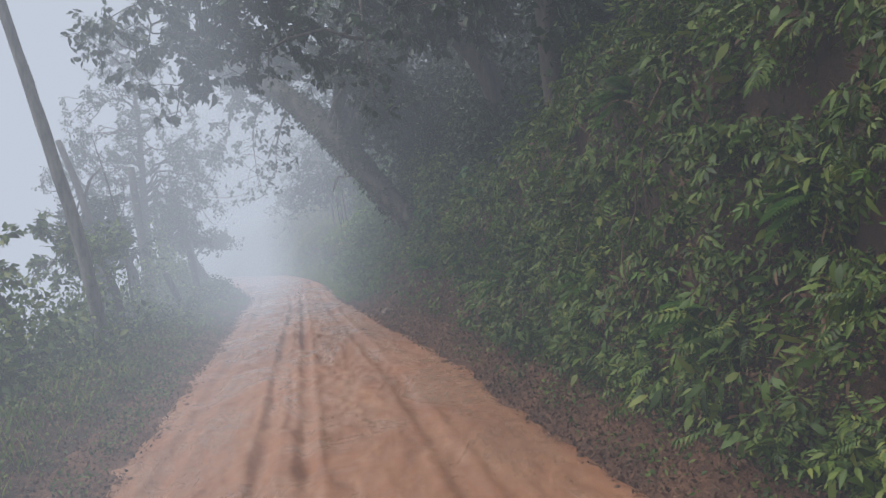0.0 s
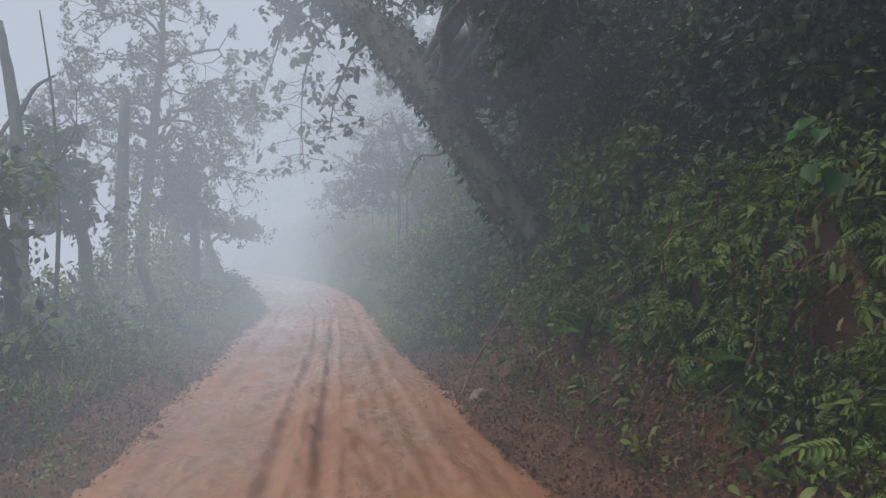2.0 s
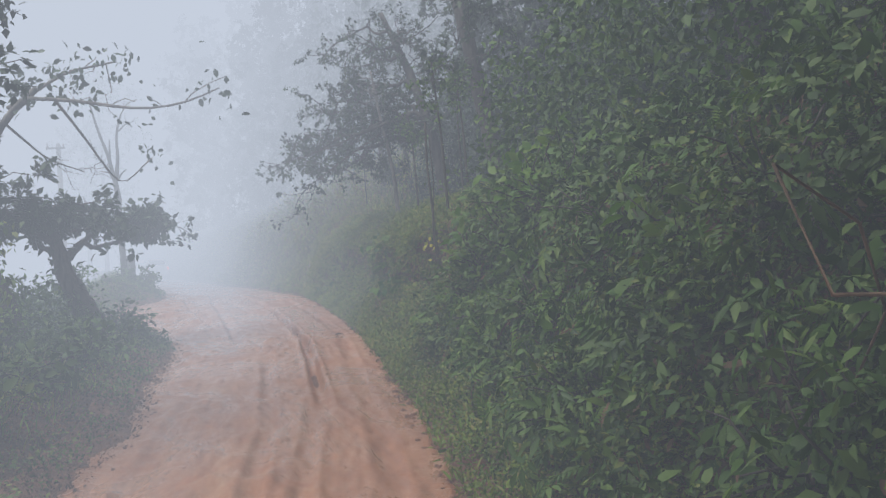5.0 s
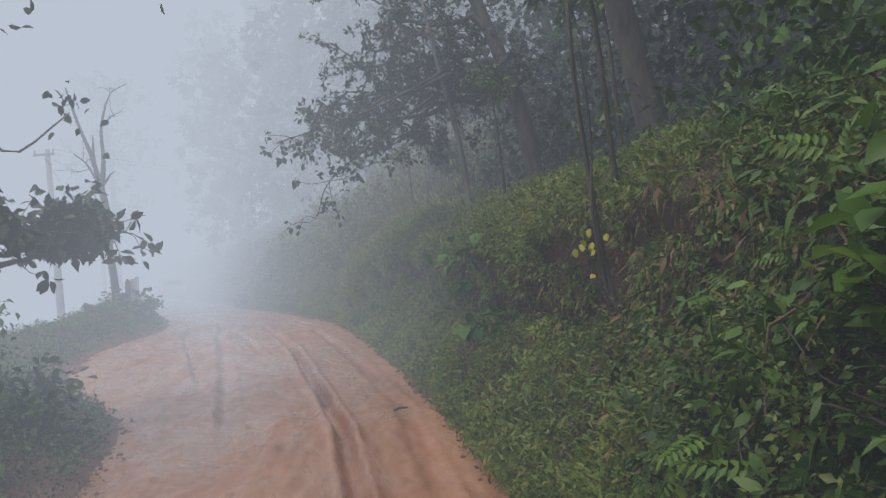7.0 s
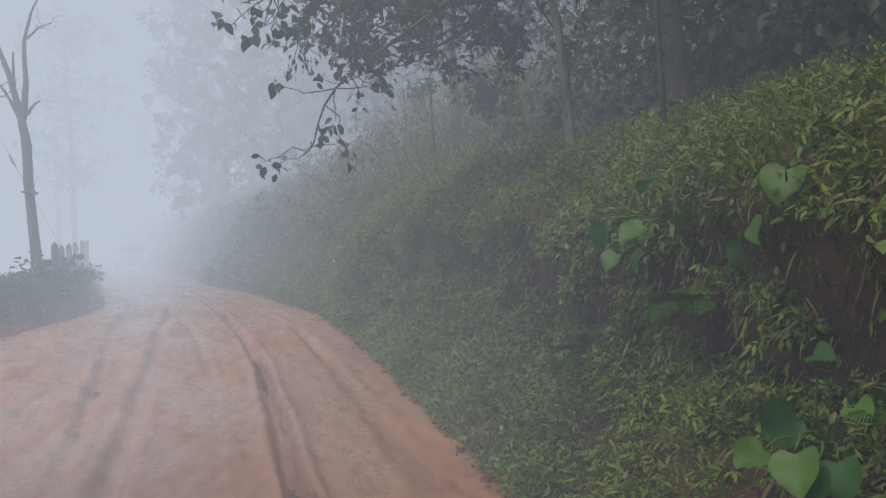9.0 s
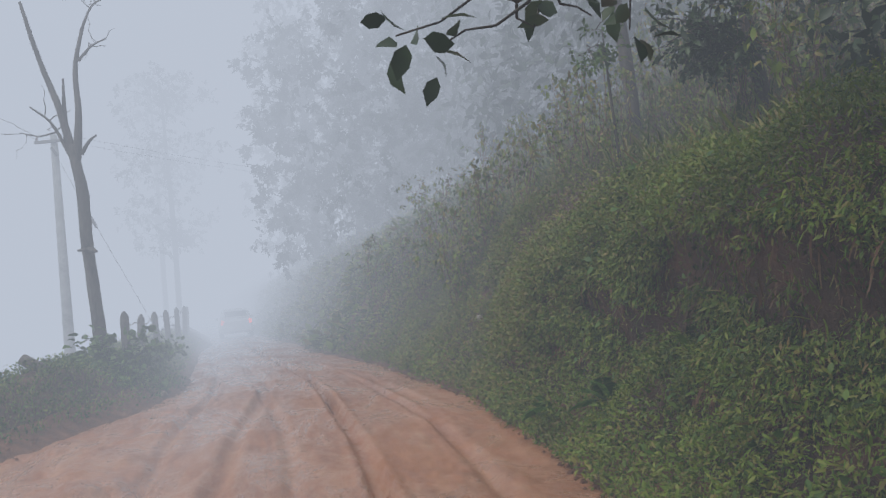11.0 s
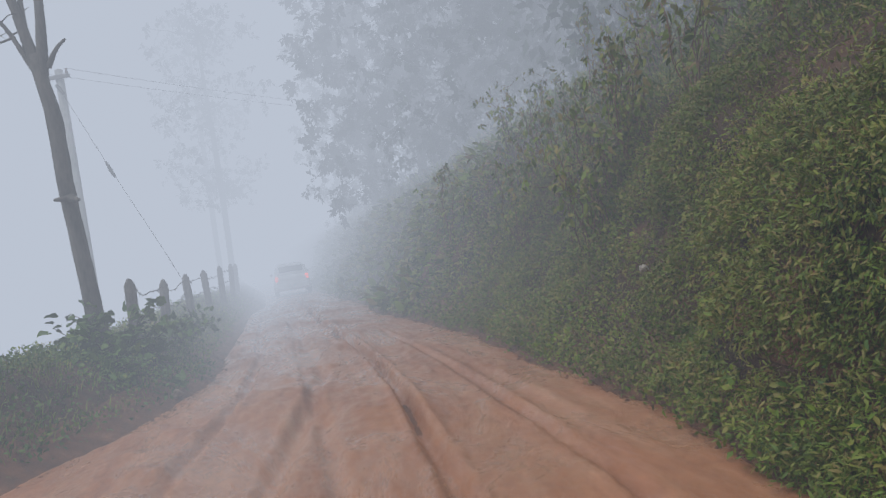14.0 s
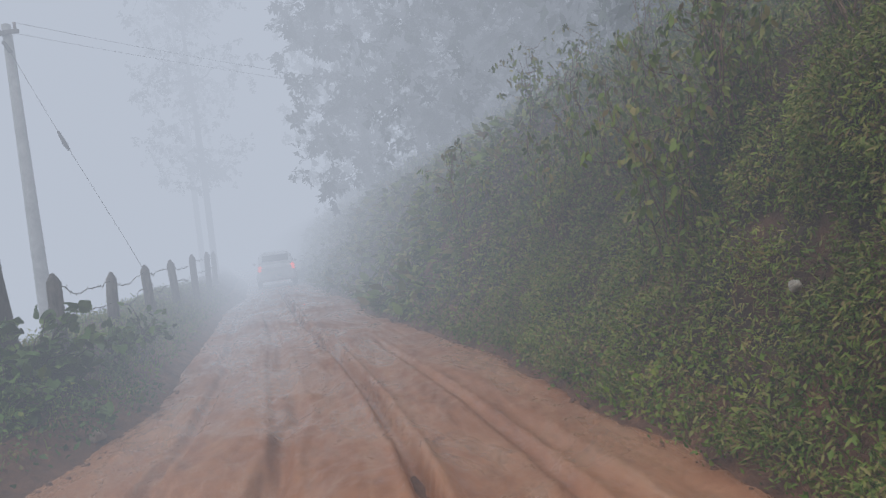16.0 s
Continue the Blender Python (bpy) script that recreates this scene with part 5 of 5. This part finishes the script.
# tall weeds on the hillside
WEEDS = []
for k in range(4):
    g = np.random.default_rng(600 + k)
    root = thing("tall_weed", "tall dry weed with drooping leaves on the hillside", "weed", "tall weeds on the hillside")
    tb, lv = Tubes(), Leaves()
    for _ in range(5):
        tip = np.array([g.normal(0, .28), g.normal(0, .28), g.uniform(.9, 1.6)])
        w = bent((0, 0, -.1), tip, 9, 0, .3)
        tb.add(w, np.linspace(.010, .004, 9), 5)
        for side in range(3):
            i = g.integers(4, 9)
            t2 = w[i] + np.array([g.normal(0, .18), g.normal(0, .18), g.uniform(.05, .3)])
            tb.add(bent(w[i], t2, 4, 0, .3), np.linspace(.005, .002, 4), 4)
            lv.add(LANCE, t2 + g.normal(0, .04, (5, 3)), g.normal(0, .5, (5, 3)) + np.array([0, 0, -.8]), g.normal(0, .7, (5, 3)) + np.array([0, 0, .3]), g.uniform(.07, .15, 5), 1.8)
        p = w[g.integers(2, 9, 14)] + g.normal(0, .03, (14, 3))
        lv.add(LANCE, p, g.normal(0, .6, (14, 3)) + np.array([0, 0, -.5]), g.normal(0, .6, (14, 3)) + np.array([0, 0, .5]), g.uniform(.07, .15, 14), 1.7)
    part("stemwork", tb.mesh("stemwork", ROOT_BARK), root)
    part("foliage", lv.mesh("foliage", DULL_GRASS), root)
    WEEDS.append(root)
g = np.random.default_rng(611)
spots = [(g.uniform(50.5, 64), g.uniform(3.2, 8.5)) for _ in range(62)] + [(g.uniform(55, 63), g.uniform(1.2, 3.4)) for _ in range(26)] + [(g.uniform(47, 52), g.uniform(4.4, 8)) for _ in range(16)]
for k, (y, s) in enumerate(spots):
    q = bank(np.array([s]), np.array([y]))[0]
    sc = g.uniform(.6, 1.15)
    m = Matrix.Translation(q) @ Matrix.Rotation(g.uniform(0, 6.28), 4, "Z") @ Matrix.Scale(sc, 4)
    if k < 4:
        WEEDS[k].matrix_basis = m
    else:
        WEEDS[k % 4].matrix_basis, keep = Matrix.Identity(4), WEEDS[k % 4].matrix_basis.copy()
        copy_thing(WEEDS[k % 4], m)
        WEEDS[k % 4].matrix_basis = keep

# fence
POSTS = [(-8.54, 57.85, 1.78), (-9.54, 61.25, 1.69), (-10.2, 64.25, 1.74), (-10.95, 67.4, 1.78), (-11.8, 70.8, 1.86), (-12.7, 74.2, 1.9), (-13.7, 77.6, 1.9)]
g = np.random.default_rng(621)
tops = []
for x, y, top in POSTS:
    root = thing("fence_post", "weathered dark wooden fence post with a pointed top", "fence post", "posts of the fence")
    tb = Tubes()
    dx, dy = g.normal(0, .05, 2)
    tb.add([(x, y, .2), (x + dx * .5, y + dy * .5, 1.0), (x + dx, y + dy, top - .14), (x + dx * 1.1, y + dy, top - .03)], [.1, .095, .09, .03], 8, .15)
    part("post", tb.mesh("post", POST_WOOD), root)
    tops.append(np.array([x + dx, y + dy, top]))
for a, b in zip(tops, tops[1:]):
    for drop, sag in ((.18, -.12), (.55, -.06)):
        tb = Tubes()
        w = bent(a - (0, 0, drop), b - (0, 0, drop), 14, sag, .12)
        tb.add(w, .008, 5)
        for q in w[1:-1]:
            tb.add([q - (.02, 0, .025), q + (.02, 0, .025)], .004, 4)
        tagged(new("barbed_wire", tb.mesh("barbed_wire", WIRE)), "slack rusty barbed wire strung between fence posts", "wire", "wires of the fence")

# power pole
pole = thing("power_pole", "tapered concrete power pole standing in fog behind the fence", "power pole")
tb = Tubes()
tb.add([(-14.2, 67.2, -2.5), (-14.2, 67.2, 2), (-14.2, 67.2, 7.95)], [.2, .165, .11], 14)
part("pole", tb.mesh("pole", CONCRETE), pole)
bm = bmesh.new()
bmesh.ops.create_cube(bm, size=1, matrix=Matrix.Translation((-14.3, 67.05, 7.72)) @ Matrix.Diagonal((.95, .1, .1, 1)))
bmesh.ops.bevel(bm, geom=bm.edges[:], offset=.012, segments=1, affect="EDGES")
me = bpy.data.meshes.new("crossarm")
bm.to_mesh(me)
bm.free()
me.materials.append(POST_WOOD)
part("crossarm", me, pole, "short wooden crossarm")
for dx in (-.4, .4):
    tb = Tubes()
    tb.add([(-14.3 + dx, 67.05, 7.75), (-14.3 + dx, 67.05, 7.82), (-14.3 + dx, 67.05, 7.86), (-14.3 + dx, 67.05, 7.93)], [.02, .045, .03, .04], 8)
    part("insulator", tb.mesh("insulator", PORCELAIN), pole, "brown porcelain insulator")
tb = Tubes()
tb.add([(-14.26, 67.1, 7.5), (-14.0, 66.9, 7.2)], .05, 7)
part("clamp", tb.mesh("clamp", WIRE), pole)
tb = Tubes()
tb.add(np.array([(-14.26, 67.1, 7.55), (-12.9, 66.6, 5.0), (-11.5, 66.2, 2.4), (-10.75, 66.0, .9)]), .006, 5)
tb.add([(-12.95, 66.62, 5.1), (-12.8, 66.56, 4.8), (-12.7, 66.53, 4.62)], [.03, .055, .03], 7)
tagged(new("guy_wire", tb.mesh("guy_wire", WIRE)), "thin stay wire with an insulator from pole to ground", "wire")
for dx in (-.4, .4):
    for end in ((6, 104, 9.0),):
        tb = Tubes()
        tb.add(bent((-14.3 + dx, 67.05, 7.93), (end[0] + dx, end[1], end[2]), 24, -.9, 0), .005, 4)
        tagged(new("power_line", tb.mesh("power_line", WIRE)), "thin overhead power line running off into fog", "wire", "overhead lines")

# far trees, pale in fog
FAR = [(-18.2, 90, 17, .2), (-21.5, 97, 19, .2)] + [(x, y, h, .2) for x, y, h in ((-8.2, 82, 12), (-5.5, 79, 12), (-3.2, 77, 13), (-.8, 75, 13), (1.5, 73.5, 13), (3.8, 71.5, 13), (6.2, 69.5, 13), (8.4, 67, 13), (10.2, 64, 13), (11.4, 60.5, 13), (12.2, 57, 13), (-9.4, 91, 16), (-6.2, 88, 17), (-2.6, 86, 17), (1.0, 84, 17), (4.6, 81, 17), (8.4, 77.5, 17), (11.6, 73, 17), (14, 68, 17), (15, 62, 16), (-12.6, 98, 16))]
for k, (x, y, h, r) in enumerate(FAR):
    g2 = np.random.default_rng(700 + k)
    z0 = float(np.interp(x - right_edge(y), [-5, -1, 0, 3, 7.5, 18], [-1.5, .4, 0, 3.2, 5.4, 9.5]))
    top = (x + g2.normal(0, .5), y + g2.normal(0, .5), z0 + h)
    tall = k < 2
    if tall:
        blobs = [((top[0], top[1], z0 + h * f), (w, w, h * .13), 30) for f, w in ((.95, 3.0), (.72, 3.6), (.5, 2.8))]
    else:
        blobs = [((top[0], top[1], z0 + h * f), (w, w, h * .16), n) for f, w, n in ((.9, 2.8, 36), (.62, 3.3, 46), (.36, 3.0, 40), (.14, 2.6, 30))]
    leafy_tree("far_tree", "tall slim tree standing pale in the fog" if tall else "dark forest tree half lost in the fog", [(x, y, z0 - .6), (x + g2.normal(0, .2), y, z0 + h * .5), top], [r, r * .8, r * .3], blobs, 740 + k, leaf=(.2, .32) if tall else (.22, .38), per_tip=10 if tall else 15, shape=KITE, from_part=.1, group="trees lost in fog", spread=1.0, twigs=False)


# stones, clods and sticks
def stone(at, size, seed, mat, label, name="stone"):
    g = np.random.default_rng(seed)
    bm = bmesh.new()
    bmesh.ops.create_icosphere(bm, subdivisions=3, radius=1)
    k = g.normal(0, 1, (5, 3))
    for v in bm.verts:
        c = v.co.copy()
        f = 1 + sum(.09 * math.sin(2.1 * (c.x * q[0] + c.y * q[1] + c.z * q[2]) + q[0] * 5) for q in k)
        v.co = Vector((c.x * size[0], c.y * size[1], c.z * size[2])) * f
    me = bpy.data.meshes.new(name)
    bm.to_mesh(me)
    bm.free()
    me.materials.append(mat)
    ob = new(name, me)
    ob.location = at
    ob.rotation_euler = (0, 0, g.uniform(0, 6))
    return tagged(ob, label, "stone")


stone((1.6, 17.5, .1), (.15, .13, .11), 801, STONE, "rough brown stone lying at the foot of the bank")
stone((2.0, 16.8, .12), (.13, .1, .08), 802, STONE, "brown stone half buried in soil by the bank")
stone((1.95, 18.9, .15), (.09, .08, .07), 803, STONE, "small brown stone at the foot of the bank")
stone((2.82, 15.7, 1.1), (.16, .22, .09), 804, STONE, "flat brown rock sticking out of the bank")
stone((2.9, 15.3, 1.4), (.15, .2, .1), 805, STONE, "flat brown rock sticking out of the bank")
stone((-0.98, 53.3, 1.06), (.05, .045, .04), 806, PALE_STONE, "pale stone caught in the hillside grass")
stone((-7.0, 55.6, .1), (.09, .08, .06), 807, STONE, "small brown stone at the edge of the track")
stk = Tubes()
stk.add(smooth_way([(1.45, 17.9, .06), (1.6, 18.1, .4), (1.85, 18.3, .75), (2.1, 18.4, 1.15)], 12), np.linspace(.015, .009, 12), 6, .2)
tagged(new("stick", stk.mesh("stick", ROOT_BARK)), "bent dead stick leaning against the bank", "stick")
stk = Tubes()
stk.add([(-.05, 37.5, .05), (.0, 37.55, .06), (.1, 37.56, .055)], [.012, .012, .008], 6, .2)
tagged(new("stick", stk.mesh("stick", BARK)), "short stick lying on the red mud", "stick")
# vines and dead stems over the bank
g = np.random.default_rng(820)
for k in range(26):
    y, s = g.uniform(4, 34), g.uniform(2.0, 3.8)
    q0, q1 = bank(np.array([s]), np.array([y]))[0], bank(np.array([max(.5, s - g.uniform(.7, 1.6))]), np.array([y + g.normal(0, .5)]))[0]
    off = np.array([-.28, -.05, .08])
    vn = Tubes()
    vn.add(bent(q0 + off, q1 + off * .9, 10, g.normal(0, .12), .7), np.linspace(.009, .005, 10), 5)
    tagged(new("hanging_vine", vn.mesh("hanging_vine", ROOT_BARK)), "thin brown vine hanging down the bank", "vine", "vines on the bank")
# clods along both edges of the track
lv = Leaves()
CLOD = (np.array([(-.5, -.4, 0), (.5, -.45, 0), (.45, .5, 0), (-.4, .45, 0), (-.3, -.25, .42), (.3, -.2, .5), (.25, .3, .4), (-.25, .28, .46)]), [np.array([(4, 5, 6, 7), (0, 1, 5, 4), (1, 2, 6, 5), (2, 3, 7, 6), (3, 0, 4, 7)])])
n = 2600
y = g.uniform(3, 64, n)
right = g.random(n) < .6
x = np.where(right, right_edge(y) + np.abs(g.normal(0, .3, n)) - .15, left_edge(y) - np.abs(g.normal(0, .35, n)) + .2)
zz = np.where(right, bank(np.clip(x - right_edge(y), 0, 3), y)[:, 2], verge(np.clip(left_edge(y) - x, 0, 3), y)[:, 2])
a = g.uniform(0, 6.28, n)
lv.add(CLOD, np.stack([x, y, zz], -1), np.stack([np.cos(a), np.sin(a), 0 * a], -1), np.tile([0, 0, 1.0], (n, 1)), g.uniform(.015, .075, n) * g.random(n) ** .3)
tagged(new("clods", lv.mesh("clods", CLAY)), "clods of red earth along the edges of the track", "earth", kind="stuff")

# the car ahead, far along the track
def hatchback(at, heading):
    paint, t, b = nodes_of("silver_paint")
    b.inputs["Base Color"].default_value = (.62, .63, .64, 1)
    b.inputs["Metallic"].default_value, b.inputs["Roughness"].default_value = .3, .35
    t.links.new(ramp(t, noise_tex(t, 3, 4), [(.3, (.5, .47, .44)), (.7, (.68, .69, .7))]), b.inputs["Base Color"])
    glass = plain("car_glass", (.02, .022, .025), .08)
    rubber = plain("rubber", (.03, .028, .026), .8)
    lamp, lt, lb = nodes_of("tail_lamp")
    lb.inputs["Base Color"].default_value = (.6, .03, .02, 1)
    lb.inputs["Emission Color"].default_value, lb.inputs["Emission Strength"].default_value = (1, .08, .04, 1), 1.3
    car = thing("car", "silver hatchback with lit tail lamps far along the muddy track", "car")

    def loft(name, secs, mat, parent, label=""):
        """A shell through cross sections, each (y, half width below, half width above, z below, z above)."""
        v, f = [], []
        m = 12
        for yy, w0, w1, z0, z1 in secs:
            ring = [(-w0, z0), (-w0 * .6, z0 - .01), (w0 * .6, z0 - .01), (w0, z0), (w0 * 1.02, z0 + (z1 - z0) * .35), ((w0 + w1) / 2, z0 + (z1 - z0) * .72), (w1, z1 - .05), (w1 * .85, z1), (-w1 * .85, z1), (-w1, z1 - .05), (-(w0 + w1) / 2, z0 + (z1 - z0) * .72), (-w0 * 1.02, z0 + (z1 - z0) * .35)]
            v += [(x, yy, z) for x, z in ring]
        for i in range(len(secs) - 1):
            f += [(i * m + j, i * m + (j + 1) % m, (i + 1) * m + (j + 1) % m, (i + 1) * m + j) for j in range(m)]
        me = bpy.data.meshes.new(name)
        me.from_pydata(v, [], f + [tuple(range(m - 1, -1, -1)), tuple(range((len(secs) - 1) * m, len(secs) * m))])
        me.materials.append(mat)
        return part(name, me, parent, label)

    body = loft("body", [(-1.9, .72, .66, .35, .85), (-1.82, .82, .74, .28, .98), (-1.2, .85, .78, .24, 1.0), (.6, .85, .78, .24, .98), (1.5, .83, .72, .26, .9), (1.9, .7, .6, .34, .75)], paint, car)
    loft("cabin", [(-1.78, .72, .6, .95, 1.12), (-1.45, .74, .58, .95, 1.46), (-.3, .75, .58, .95, 1.52), (.45, .74, .55, .95, 1.42), (1.05, .7, .6, .9, .98)], paint, car)

    def slab(name, c, sz, mat, parent, tilt=0.0, label=""):
        bm = bmesh.new()
        bmesh.ops.create_cube(bm, size=1, matrix=Matrix.Translation(c) @ Matrix.Rotation(tilt, 4, "X") @ Matrix.Diagonal((*sz, 1)))
        bmesh.ops.bevel(bm, geom=bm.edges[:], offset=min(sz) * .3, segments=2, affect="EDGES")
        me = bpy.data.meshes.new(name)
        bm.to_mesh(me)
        bm.free()
        me.materials.append(mat)
        return part(name, me, parent, label)

    slab("rear_window", (0, -1.66, 1.24), (1.1, .03, .36), glass, car, -.72, "dark rear window")
    slab("bumper", (0, -1.93, .45), (1.5, .12, .22), paint, car)
    slab("number_plate", (0, -2.0, .5), (.4, .015, .12), plain("plate", (.6, .6, .58), .5), car, 0, "plain pale plate")
    for sx in (-1, 1):
        slab("tail_lamp", (sx * .69, -1.86, .82), (.16, .1, .26), lamp, car, 0, "lit red tail lamp")
        slab("side_window", (sx * .69, -.3, 1.2), (.03, 1.5, .3), glass, car)
        slab("mirror", (sx * .92, .75, 1.02), (.16, .1, .12), paint, car)
        for wy in (-1.2, 1.25):
            bm = bmesh.new()
            bmesh.ops.create_cone(bm, cap_ends=True, segments=24, radius1=.3, radius2=.3, depth=.2, matrix=Matrix.Translation((sx * .76, wy, .3)) @ Matrix.Rotation(radians(90), 4, "Y"))
            bmesh.ops.bevel(bm, geom=[e for e in bm.edges if len(e.link_faces) == 2 and max(len(fc.verts) for fc in e.link_faces) > 4], offset=.03, segments=2, affect="EDGES")
            me = bpy.data.meshes.new("wheel")
            bm.to_mesh(me)
            bm.free()
            me.materials.append(rubber)
            wheel = part("wheel", me, car)
            slab("rim", (sx * .855, wy, .3), (.03, .34, .34), paint, wheel)
    car.matrix_basis = Matrix.Translation(at) @ Matrix.Rotation(heading, 4, "Z")
    return car


hatchback((-13.2, 84.0, .04), radians(17))
